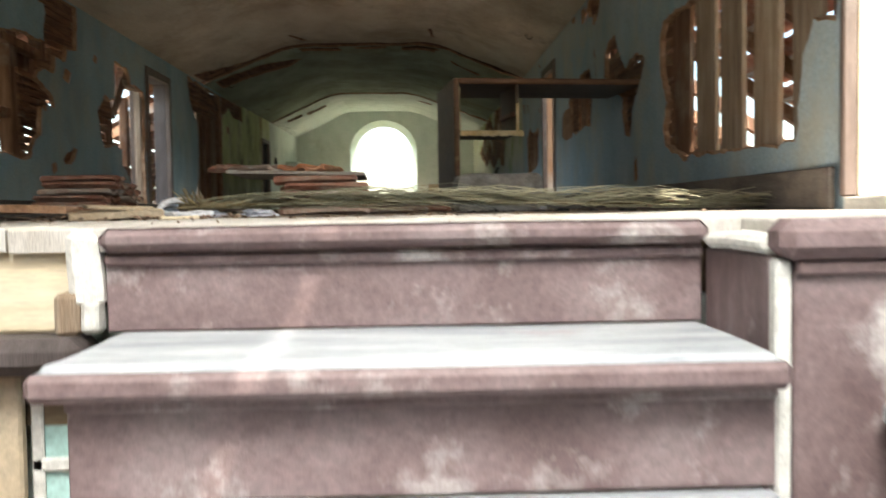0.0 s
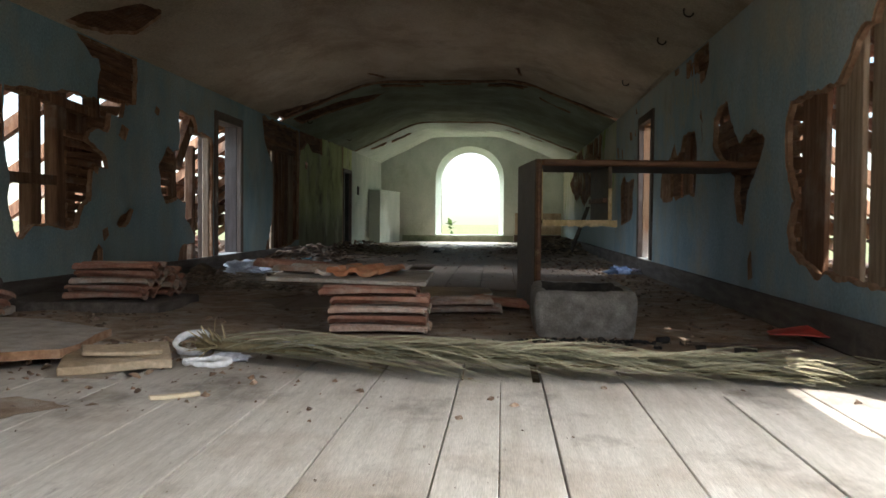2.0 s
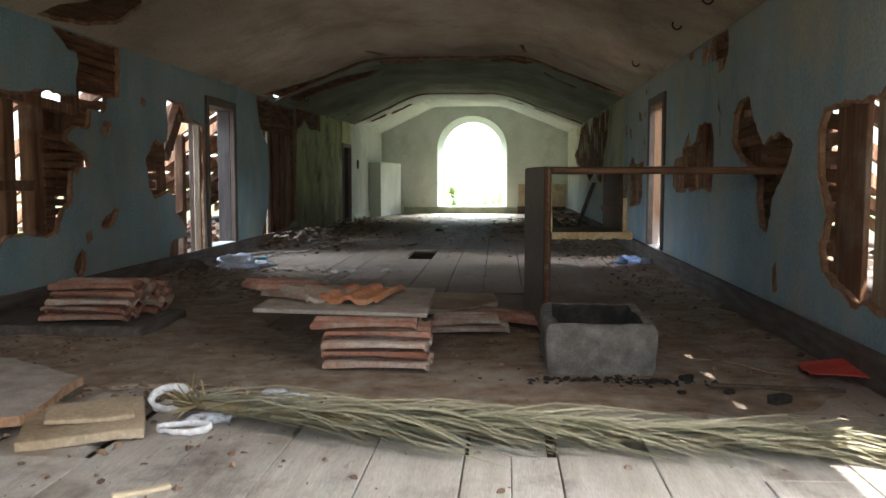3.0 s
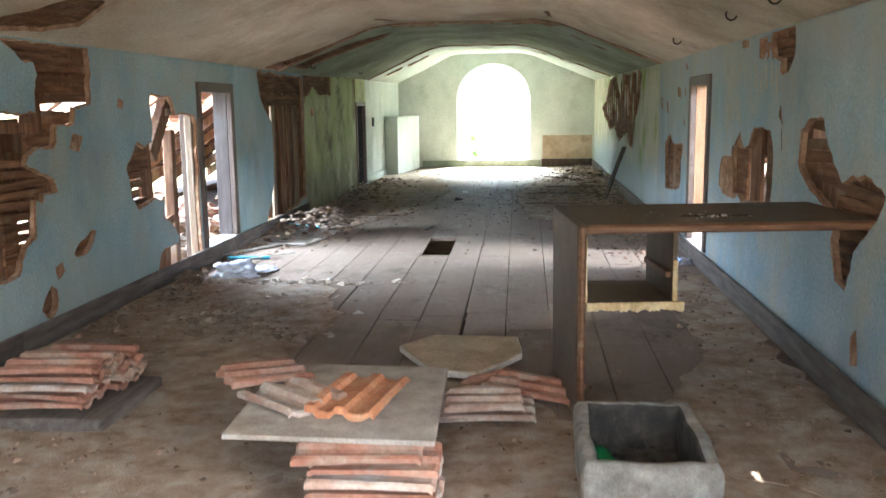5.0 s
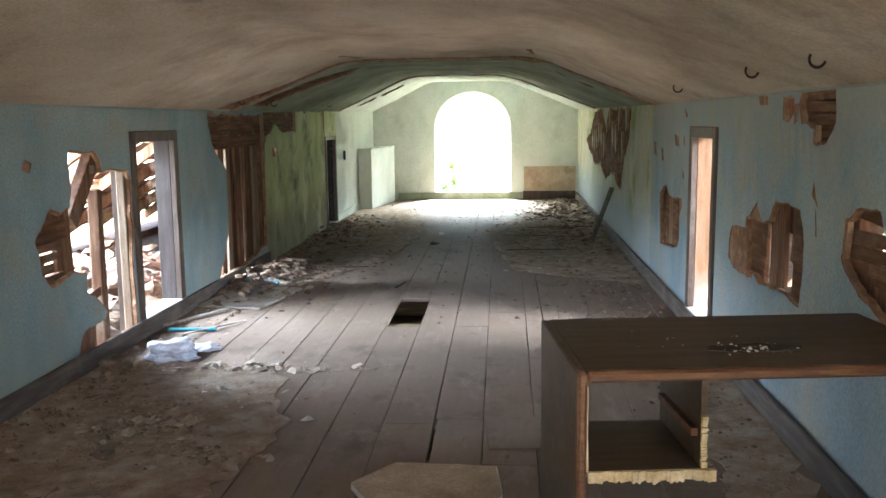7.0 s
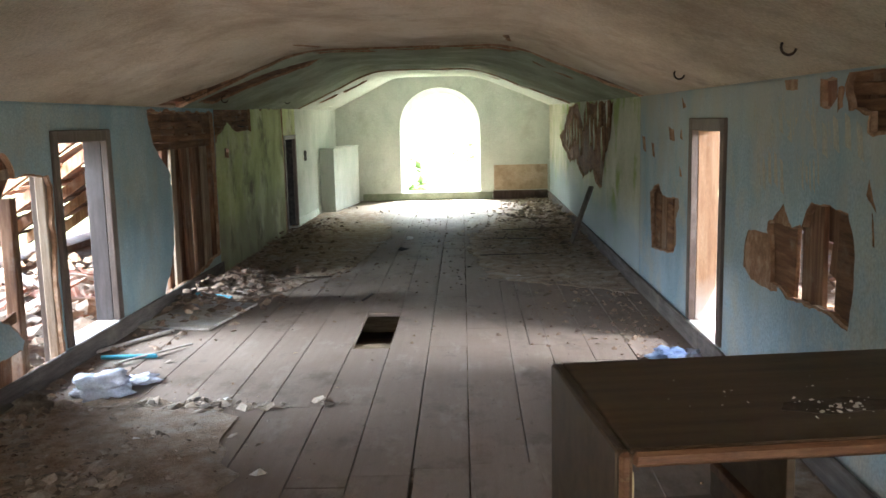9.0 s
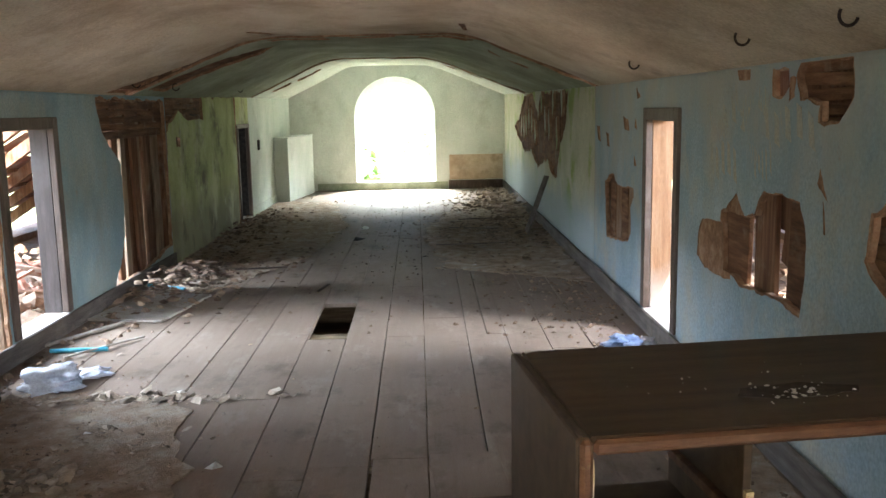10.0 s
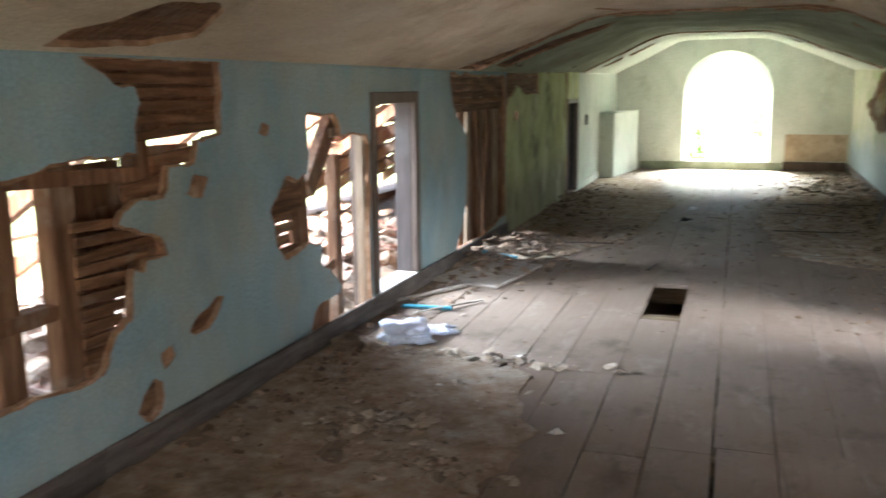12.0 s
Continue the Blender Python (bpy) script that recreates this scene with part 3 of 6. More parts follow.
RT = [(12.75, 1.66), (12.95, 1.25), (13.35, 1.02), (13.5, 0.72), (13.9, 0.70), (14.3, 0.86), (15.2, 0.72), (16.0, 0.90), (16.8, 0.84), (17.6, 1.00), (18.4, 1.20), (17.6, 1.32), (16.9, 1.66),
      (15.8, 1.69), (15.3, 1.42), (14.9, 1.68)]

skin(wall_right, [(-1.6, 0.0), (11.28, 0.0), (11.28, 1.665), (-1.6, 1.665)],
     [(R1, 0.025, 0, 0.025), (R2, 0.02, 1, 0.02), (R3, 0.018, 2, 0.015), (R4, 0.018, 3, 0.015), (R5, 0.015, 4, 0.015), (R5B, 0.01, 4, 0.012)], [RDOOR, RDOOR0],
     right_place, M_BLUE_R, "blue limewash with buff scuffs and torn holes", R_BARE)
part("plaster", sheet([(11.285, 0.0), (Y1, 0.0), (Y1, 1.75), (11.285, 1.666)], [ragged(RT, 0.05, seed=6)], right_place, 0.03, M_MOSS_R, M_EDGE), M_MOSS_R,
     wall_right, "pale plaster stained green with a torn lath patch")


def board(parent, name, material, lo, hi, rot=None, bevel=0.003, wobble=0.004):
    return part(name, box(lo, hi, bevel, rot, wobble=wobble), material, parent)


# studs, laths and boards behind the plaster of the left wall
for y, w in ((4.30, 0.11), (4.78, 0.12), (5.885, 0.11), (6.19, 0.13), (6.66, 0.10), (7.55, 0.10), (10.35, 0.12), (12.45, 0.14), (13.4, 0.12), (14.6, 0.12)):
    board(wall_left, "stud", M_STUD, (XL - 0.135, y - w / 2, 0.0), (XL - 0.052, y + w / 2, 1.66), bevel=0.006, wobble=0.008)
board(wall_left, "stud", M_STUD, (XL - 0.12, 8.475, 0.0), (XL - 0.045, 8.555, 1.12), (-1, 0, 0), bevel=0.008, wobble=0.010)
board(wall_left, "stud", M_WEATHER, (XL - 0.105, 8.885, 0.0), (XL - 0.036, 8.96, 1.235), bevel=0.008, wobble=0.008)
board(wall_left, "brace", M_STUD, (XL - 0.13, 8.30, 0.86), (XL - 0.06, 8.43, 1.44), (-42, 0, 0), 0.006, 0.008)
board(wall_left, "rail", M_WEATHER, (XL - 0.12, 8.42, 1.235), (XL - 0.045, 8.93, 1.29), (1, 0, 0), 0.006, 0.008)
board(wall_left, "stud", M_TRIM, (XL - 0.17, 8.962, 0.0), (XL - 0.034, 8.995, 1.44), bevel=0.004)
for i in range(6):      # broad laths under the top corner of the big hole
    z = 1.325 + i * 0.056
    board(wall_left, "lath", M_LATH, (XL - 0.05, 6.54 - 0.10 * (i > 3) - 0.2 * (i > 4), z), (XL - 0.034, 7.24, z + 0.042), (RNG.uniform(-1, 1), 0, 0) if i else (2.5, 0, 0), 0.002, 0.007)
for i in range(10):     # split laths between the stud and the flank of the big hole
    z = 0.42 + i * 0.056
    board(wall_left, "lath", M_LATH, (XL - 0.05, 6.22, z), (XL - 0.034, (6.36, 6.38, 6.42, 6.46, 6.50, 6.50, 6.58, 6.64, 6.74, 6.72)[i], z + 0.043), (RNG.uniform(-3, 3), 0, 0), 0.002, 0.008)
board(wall_left, "lath", M_LATH, (XL - 0.05, 6.20, 0.985), (XL - 0.034, 6.60, 1.025), (-4, 0, 0), 0.002, 0.008)
board(wall_left, "lath", M_LATH, (XL - 0.05, 6.50, 1.09), (XL - 0.034, 6.78, 1.155), (5, 0, 0), 0.002, 0.008)
board(wall_left, "lath", M_LATH, (XL - 0.05, 6.70, 1.20), (XL - 0.034, 7.04, 1.265), (6, 0, 0), 0.002, 0.008)
board(wall_left, "rail", M_STUD, (XL - 0.11, 5.15, 1.19), (XL - 0.04, 6.62, 1.25), (-3, 0, 0))
board(wall_left, "rail", M_STUD, (XL - 0.12, 4.0, 0.68), (XL - 0.04, 6.10, 0.74))
for y0, y1, z0, z1 in ((6.22, 6.50, 0.36, 0.84), (6.22, 6.60, 0.84, 1.24), (6.46, 6.90, 0.70, 1.06), (6.56, 6.98, 1.07, 1.20), (6.44, 7.24, 1.35, 1.52), (6.26, 7.24, 1.53, 1.66), (6.72, 7.1, 1.21, 1.28)):
    board(wall_left, "board", M_STUD, (XL - 0.165, y0 - 0.02, z0 - 0.02), (XL - 0.143, y1 + (0.25 if y1 > 7.2 else 0.03), z1), (RNG.uniform(-1, 1), 0, 0), 0.003, 0.006)
for i in range(7):
    z = 0.25 + i * 0.06
    board(wall_left, "lath", M_LATH, (XL - 0.05, 4.85, z), (XL - 0.034, 5.05 + 0.2 * RNG.random(), z + 0.05), None, 0.002, 0.006)
for i in range(6):      # laths left on the flank of the hole beside the doorway
    z = 0.61 + i * 0.066
    board(wall_left, "lath", M_LATH, (XL - 0.05, 7.52, z), (XL - 0.034, (7.98, 7.86, 7.92, 7.95, 8.02, 8.02)[i], z + 0.05), (RNG.uniform(-3, 3), 0, 0), 0.002, 0.007)
board(wall_left, "board", M_STUD, (XL - 0.085, 7.50, 0.80), (XL - 0.06, 7.97, 1.06), (3, 0, 0), 0.004, 0.010)
board(wall_left, "board", M_STUD, (XL - 0.085, 7.50, 0.55), (XL - 0.06, 7.80, 0.77), (-3, 0, 0), 0.004, 0.010)
board(wall_left, "board", M_STUD, (XL - 0.09, 7.93, 0.56), (XL - 0.06, 8.13, 1.10), (2, 0, 0), 0.004, 0.010)
board(wall_left, "board", M_STUD, (XL - 0.078, 8.06, 0.04), (XL - 0.056, 8.36, 0.28), (-3, 0, 0), 0.004, 0.010)
board(wall_left, "lath", M_LATH, (XL - 0.05, 8.10, 0.40), (XL - 0.034, 8.42, 0.46), (8, 0, 0), 0.003, 0.010)
for i in range(46):     # bare laths and torn ends above the open bay and the mouldy wall
    z = 1.37 + (i % 5) * 0.06
    y = 10.56 + (i // 5) * 0.37
    board(wall_left, "lath", M_LATH, (XL - 0.05, y, z), (XL - 0.034, y + 0.36 + 0.1 * RNG.random(), z + 0.052), (RNG.uniform(-5, 5), 0, 0), 0.002, 0.010)
for i in range(9):       # rough upright boards in the open bay
    y = 11.24 + i * 0.152
    back_ = 0.035 * (i % 2)
    board(wall_left, "board", M_STUD if i % 3 else M_WEATHER, (XL - 0.10 - back_, y, 0.04), (XL - 0.072 - back_, y + 0.13 + 0.03 * RNG.random(), 1.44 + 0.2 * RNG.random()), (RNG.uniform(-1.5, 1.5), 0, 0), 0.004, 0.012)
for y0, y1 in ((11.26, 11.62), (11.635, 11.98), (12.0, 12.5)):
    board(wall_left, "board", M_STUD, (XL - 0.175, y0, 0.0), (XL - 0.15, y1, 1.66), None, 0.003, 0.006)
board(wall_left, "board", M_STUD, (XL - 0.205, 10.5, 1.40), (XL - 0.18, 13.95, 1.68), None, 0.003, 0.008)
board(wall_left, "rail", M_LATH, (XL - 0.145, 10.6, 1.30), (XL - 0.06, 13.9, 1.37), (0.3, 0, 0), 0.004, 0.01)
for y, z in ((6.99, 0.48), (6.55, 0.22), (5.32, 0.29), (12.78, 1.28)):   # lath seen in the small holes
    board(wall_left, "lath", M_LATH, (XL - 0.05, y - 0.16, z - 0.12), (XL - 0.036, y + 0.18, z + (0.13 if y < 12 else -0.05)), None, 0.002, 0.01)

# boards and laths of the right wall
for y0, y1, lean, m_ in ((4.66, 4.95, 0.4, M_STUD), (4.29, 4.56, -0.3, M_WEATHER), (3.94, 4.20, 0.2, M_WEATHER), (3.56, 3.81, 0.5, M_WEATHER), (3.20, 3.44, -0.4, M_WEATHER)):
    board(wall_right, "board", m_, (XR + 0.036, y0, 0.0), (XR + 0.06, y1, 1.66), (lean, 0, 0), 0.004, 0.008)
for i in range(9):      # short lath ends at the flank of the boarded hole
    z = 0.34 + i * 0.078
    board(wall_right, "lath", M_LATH, (XR + 0.034, 4.90 + 0.05 * RNG.random(), z), (XR + 0.05, 5.14, z + 0.06), (RNG.uniform(-6, 6), 0, 0), 0.002, 0.010)
for y, w in ((3.12, 0.1), (5.4, 0.1), (6.55, 0.1), (8.60, 0.1), (9.55, 0.1), (11.0, 0.1), (12.2, 0.1), (13.3, 0.1), (14.5, 0.1), (15.7, 0.1), (16.9, 0.1), (18.2, 0.1)):
    board(wall_right, "stud", M_STUD, (XR + 0.062, y - w / 2, 0.0), (XR + 0.16, y + w / 2, 1.66))
for y0, y1, z0, z1, lean, m_ in ((7.665, 7.99, 0.56, 0.99, 2, M_LATH), (7.345, 7.585, 0.52, 1.16, -2, M_STUD), (7.02, 7.215, 0.55, 1.10, 3, M_LATH)):
    board(wall_right, "board", m_, (XR + 0.036, y0, z0), (XR + 0.058, y1, z1), (lean, 0, 0), 0.003, 0.010)
# two backing boards, added to darken the upper gaps between the boards above
board(wall_right, "board", M_STUD, (XR + 0.066, 6.9, 0.96), (XR + 0.084, 7.8, 1.2), (1, 0, 0))
board(wall_right, "board", M_STUD, (XR + 0.066, 7.15, 0.80), (XR + 0.084, 7.34, 1.0), (12, 0, 0))
board(wall_right, "board", M_STUD, (XR + 0.06, 6.4, 1.38), (XR + 0.075, 7.15, 1.66))
# board added behind the small hole under the ceiling, so it reads dark
board(wall_right, "board", M_STUD, (XR + 0.165, 6.9, 1.36), (XR + 0.18, 7.9, 1.68))
board(wall_right, "board", M_STUD, (XR + 0.06, 9.6, 0.4), (XR + 0.075, 11.2, 1.4))
board(wall_right, "board", M_STUD, (XR + 0.06, 5.60, 0.40), (XR + 0.075, 6.6, 0.95))
for i in range(13):
    z = 0.44 + i * 0.062
    board(wall_right, "lath", M_LATH, (XR + 0.034, 5.45, z), (XR + 0.05, 6.02 + 0.25 * RNG.random() * (z > 0.85) + 0.45 * (z > 0.9), z + 0.052), (RNG.uniform(-4, 4), 0, 0), 0.002, 0.007)
for i in range(5):
    y = 9.72 + i * 0.21
    board(wall_right, "board", M_JAMB_O if i % 2 else M_LATH, (XR + 0.034, y, 0.45), (XR + 0.05, y + 0.19, 1.0), (RNG.uniform(-2, 2), 0, 0), 0.002, 0.007)
for i in range(5):
    z = 1.40 + i * 0.054
    board(wall_right, "lath", M_LATH, (XR + 0.034, 6.48, z), (XR + 0.05, 7.12 + 0.1 * RNG.random(), z + 0.046), (RNG.uniform(-2, 2), 0, 0), 0.002, 0.006)
for i in range(46):     # narrow upright laths of the far torn patch
    y = 12.75 + i * 0.122
    board(wall_right, "lath", M_LATH, (XR + 0.034, y, 0.62 + 0.2 * RNG.random()), (XR + 0.05, y + 0.075, 1.70), (RNG.uniform(-1.5, 1.5), 0, 0), 0.002, 0.006)
board(wall_right, "board", M_STUD, (XR + 0.06, 12.7, 0.6), (XR + 0.075, 18.5, 1.66))
for i in range(14):     # plaster tongues that still hang over the laths
    y = 13.1 + i * 0.34
    z = 1.02 + 0.5 * RNG.random()
    part("plaster_scrap", sheet(ragged([(y, z), (y + 0.1, z - 0.12), (y + 0.16, z + 0.1), (y + 0.1, z + 0.26)], 0.02, 0.02, i), [], right_place, 0.03, M_MOSS_R, M_EDGE), M_MOSS_R, wall_right)


# ---- skirting boards ----
def strip(name, label, lo, hi, material):
    return tagged(part(name, box(lo, hi, 0.006, wobble=0.004, cuts=0), material), label, "skirting", kind="structure")


for y0, y1 in ((-1.6, 6.2), (6.202, 12.35)):
    strip("baseboard", "dusty dark grey wooden skirting along the blue wall", (XL + 0.012, y0, 0.0), (XL + 0.035, y1, 0.13), M_SKIRT)
strip("baseboard", "mouldy pale skirting along the far wall end", (XL + 0.012, 16.3, 0.0), (XL + 0.03, Y1 - 0.03, 0.12), M_PALE)
for y0, y1 in ((2.99, 9.1), (9.102, Y1 - 0.03)):
    strip("baseboard", "dusty grey wooden skirting along the blue wall", (XR - 0.035, y0, 0.0), (XR - 0.012, y1, 0.14), M_SKIRT)


# ---- doorways: trim and deep lining ----
def doorway(name, label, x, side, y0, y1, z0, z1, depth, trim_w, lining):
    d = thing(name, (x, (y0 + y1) / 2, 0), label, "doorway", kind="structure")
    a, b = sorted((x - side * 0.018, x + side * 0.03))
    for ya, yb, za, zb in ((y0 - trim_w, y0, z0, z1 + trim_w), (y1, y1 + trim_w, z0, z1 + trim_w), (y0, y1, z1, z1 + trim_w)):
        part("trim", box((a, ya, za), (b, yb, zb), 0.006, wobble=0.003), M_TRIM, d, "dark brown door trim")
    a, b = sorted((x + side * 0.031, x + side * depth))
    part("lining", box((a, y1, z0), (b, y1 + 0.03, z1), 0.003), lining, d, "bare jamb board")
    part("lining", box((a, y0 - 0.03, z0), (b, y0, z1), 0.003), lining, d, "bare jamb board")
    part("lining", box((a, y0 - 0.03, z1), (b, y1 + 0.03, z1 + 0.03), 0.003), lining, d, "bare head board")
    part("sill", box((min(x - side * 0.02, x + side * depth), y0, -0.01), (max(x - side * 0.02, x + side * depth), y1, z0), 0.006), M_FLOOR_W, d, "dusty pale sill")
    return d


doorway("door_1", "doorless opening with dark brown trim in the blue wall", XL, -1, 9.0, 9.72, 0.132, 1.415, 0.155, 0.08, M_JAMB)
doorway("door_2", "doorless opening with orange bare jambs in the blue wall", XR, 1, 8.77, 9.43, 0.142, 1.405, 0.165, 0.078, M_JAMB_O)
# black lining paints the doorway's shade; an added black board hides the lit masonry
doorway("door_3", "dark doorless opening in the mouldy wall", XL, -1, 15.62, 16.28, 0.02, 1.28, 0.2, 0.06, M_ASH_SHADE)
tagged(part("wall_behind_door", box((XL - 0.9, 15.2, -0.06), (XL - 0.82, 18.6, 1.9), 0.004), M_ASH_SHADE), "black board added behind the doorway in place of its shade", "boarding", kind="structure")
doorway("door_4", "sunlit opening beside the stair head", XR, 1, 1.45, 2.93, 0.04, 1.48, 0.15, 0.03, M_PALEWOOD)
tagged(part("post", box((XR + 0.16, 2.965, -0.05), (XR + 0.62, 3.04, 1.7), 0.008, wobble=0.004, cuts=2), M_WHITE), "broad pale painted post beside the stair-head opening", "post", kind="structure")

# ---- far gable wall with its arched window ----
WX, WR, WZ0, WZ1 = -0.235, 0.752, 0.155, 1.365
gable = thing("wall_far", (0, Y1, 0), "pale green plaster gable wall with an open arched window", "wall", kind="structure")
arch = [(WX - WR, WZ0), (WX + WR, WZ0)] + [(WX + WR * math.cos(a), WZ1 + 0.735 * math.sin(a) ** 0.92) for a in [math.pi * i / 28 for i in range(29)]]
part("plaster", sheet([(XL - 0.2, 0.0), (XR + 0.2, 0.0), (XR + 0.2, 1.72), (XR, 1.80), (0.62, 2.43), (-1.1, 2.43), (XL, 1.80), (XL - 0.2, 1.72)], [arch],
                      lambda u, v, d: (u, Y1 + d + 0.008 * noise.noise(Vector((u * 2, v * 2, 9))), v), 0.03, M_PALE, M_EDGE), M_PALE, gable)
inner = [(WX + (x - WX) * 0.86, WZ0 + (z - WZ0) * 0.945) for x, z in arch]
bm = bmesh.new()
rings = [[bm.verts.new((x, y, z)) for x, z in loop] for loop, y in ((arch, Y1 + 0.005), (inner, Y1 + 0.24), (inner, Y1 + 0.45))]
for p, q in zip(rings, rings[1:]):
    for i in range(len(p)):
        j = (i + 1) % len(p)
        bm.faces.new([p[i], p[j], q[j], q[i]])
part("window_reveal", bm, M_PALE, gable, "splayed white window reveal")
part("masonry", sheet([(XL - 2.6, -3.4), (XR + 2.6, -3.4), (XR + 2.6, 0.6), (WX, 3.9), (XL - 2.6, 0.6)], [inner],
                      lambda u, v, d: (u, Y1 + 0.25 + d, v), 0.2, M_BRICK, M_BRICK), M_BRICK, gable)
part("skirting", box((-1.72, Y1 - 0.022, 0.0), (0.74, Y1 - 0.004, 0.135), 0.004), M_SKIRT_G, gable, "pale green skirting")
part("skirting", box((0.75, Y1 - 0.026, 0.0), (1.78, Y1 - 0.004, 0.16), 0.004), M_TRIM, gable, "dark brown skirting")
part("wall_patch", box((0.77, Y1 - 0.012, 0.17), (1.78, Y1 - 0.002, 0.64), 0.003, wobble=0.004), M_CARD, gable, "buff patch where panelling stood")

# ---- ceiling ----


def ceil_z(x, y):
    z = ridge_of(y)
    run = 1.10 + 0.28 * min(1.0, max(0.0, (y - 11.3) / 3.7))
    s0, s1 = (z - top_of(y)) / 1.14, (z - top_of(y)) / run
    a = top_of(y) + (x - XL) * s0
    b = top_of(y) + (XR - x) * s1
    h = min(a, b, z)
    soft = 0.09                                     # eased kinks
    for k in (a, b):
        w = abs(k - z)
        if w < soft:
            h -= (soft - w) ** 2 / (4 * soft)
    sag = 0.016 * noise.noise(Vector((x * 0.9, y * 0.7, 2.0))) + 0.006 * noise.noise(Vector((x * 4, y * 3, 4.0)))
    return h + sag


def ceil_place(u, v, d):
    return (u, v, ceil_z(u, v) + d)


CEIL_X = [XL - 0.03 + (XR - XL + 0.06) * i / 60 for i in range(61)]
CP = [(-2.17, 6.07), (-2.04, 6.08), (-1.90, 6.20), (-1.79, 6.29), (-1.74, 6.51), (-1.80, 6.64), (-2.02, 6.76), (-2.12, 6.58), (-2.17, 6.30)]
# the first hole is an unseen opening, cut for the stair's fill lamp
ceiling_holes = [[(-0.3, -1.3), (1.2, -1.3), (1.2, 0.05), (-0.3, 0.05)], ragged(CP, 0.02), ragged([(-1.02, 10.6), (-0.92, 10.75), (-0.85, 11.0), (-0.9, 11.02), (-0.98, 10.8)], 0.01, 0.03), ragged([(0.62, 10.4), (0.66, 10.38), (0.70, 10.8), (0.67, 10.82)], 0.008, 0.03),
                 ragged([(0.2, 5.1), (0.215, 5.1), (0.235, 5.35), (0.30, 5.5), (0.285, 5.5), (0.22, 5.36)], 0.004, 0.03), ragged([(-2.17, 10.7), (-1.95, 10.9), (-1.55, 11.22), (-1.9, 11.2), (-2.16, 11.2)], 0.03)]
tagged(part("ceiling", sheet([(XL - 0.03, -1.6), (XR + 0.03, -1.6)] + [(x, 11.2 + 0.08 * noise.noise(Vector((x * 2.3, 1, 0))) + 0.03 * noise.noise(Vector((x * 11, 2, 0)))) for x in CEIL_X[::-1]], ceiling_holes, ceil_place, 0.025, M_CEIL, M_EDGE, 0.16), M_CEIL),
       "brown-stained sagging plaster ceiling with a torn lath patch", "ceiling", kind="structure")


def cut(x0, y0, x1, y1, w, seed):
    return ragged([(x0, y0 - w), (x1, y1 - w), (x1, y1 + w), (x0, y0 + w)], w * 0.5, 0.05, seed)


far_holes = [cut(-1.0, 11.62, -0.5, 11.6, 0.13, 8), cut(-0.3, 11.55, 0.1, 11.52, 0.07, 9), cut(0.3, 11.6, 0.75, 11.6, 0.14, 10), cut(0.95, 12.0, 1.35, 12.2, 0.07, 11), 
             ragged([(-2.1, 11.5), (-1.5, 11.7), (-1.05, 12.3), (-1.3, 12.5), (-1.75, 12.15), (-2.1, 12.1)], 0.04, seed=7)]
tagged(part("ceiling", sheet([(x, 11.42 + 0.08 * noise.noise(Vector((x * 2.9, 5, 0)))) for x in CEIL_X] + [(x, 16.60 + 0.06 * noise.noise(Vector((x * 3.3, 8, 0)))) for x in CEIL_X[::-1]], far_holes,
                             lambda u, v, d: (u, v, ceil_z(u, v) + d + 0.012 * noise.noise(Vector((u * 5, v * 5, 0)))), 0.025, M_CEIL_FAR, M_EDGE, 0.16), M_CEIL_FAR),
       "green mouldy plaster ceiling with split seams", "ceiling", kind="structure")
pale_holes = [cut(-1.62, 17.6, -1.28, 17.7, 0.16, 2), cut(-1.98, 17.3, -1.72, 17.4, 0.15, 3), cut(0.55, 17.5, 0.8, 17.4, 0.08, 4), cut(1.0, 17.2, 1.2, 17.1, 0.1, 5)]
tagged(part("ceiling", sheet([(x, 16.72 + 0.06 * noise.noise(Vector((x * 3.9, 2, 0)))) for x in CEIL_X] + [(x, Y1 + 0.02) for x in CEIL_X[::-1]], pale_holes,
                             lambda u, v, d: (u, v, ceil_z(u, v) + d - 0.012 + 0.012 * noise.noise(Vector((u * 5, v * 5, 0)))), 0.025, M_PALE, M_EDGE, 0.16), M_PALE),
       "pale green painted plaster ceiling with torn slits", "ceiling", kind="structure")
bm = bmesh.new()
for i in range(34):     # laths that carry the ceiling, seen in its torn patches
    y = 5.85 + i * 0.046
    if y > 6.8:
        break
    a, b = Vector((-2.19, y, ceil_z(-2.19, y) + 0.034)), Vector((-1.6, y + 0.03, ceil_z(-1.6, y) + 0.034))
    w = Vector((0, 0.013, 0))
    t = Vector((0, 0, 0.012))
    vs = [bm.verts.new(p) for p in (a - w, b - w, b + w, a + w, a - w + t, b - w + t, b + w + t, a + w + t)]
    for f in ((0, 1, 2, 3), (4, 7, 6, 5), (0, 4, 5, 1), (3, 2, 6, 7)):
        bm.faces.new([vs[k] for k in f])
for i in range(44):
    y = 10.6 + i * 0.045
    a, b = Vector((-2.19, y, ceil_z(-2.19, y) + 0.05)), Vector((-1.0, y + 0.02, ceil_z(-1.0, y) + 0.06))
    w, t = Vector((0, 0.016, 0)), Vector((0, 0, 0.012))
    vs = [bm.verts.new(p) for p in (a - w, b - w, b + w, a + w, a - w + t, b - w + t, b + w + t, a + w + t)]
    for f in ((0, 1, 2, 3), (4, 7, 6, 5), (0, 4, 5, 1), (3, 2, 6, 7)):
        bm.faces.new([vs[k] for k in f])
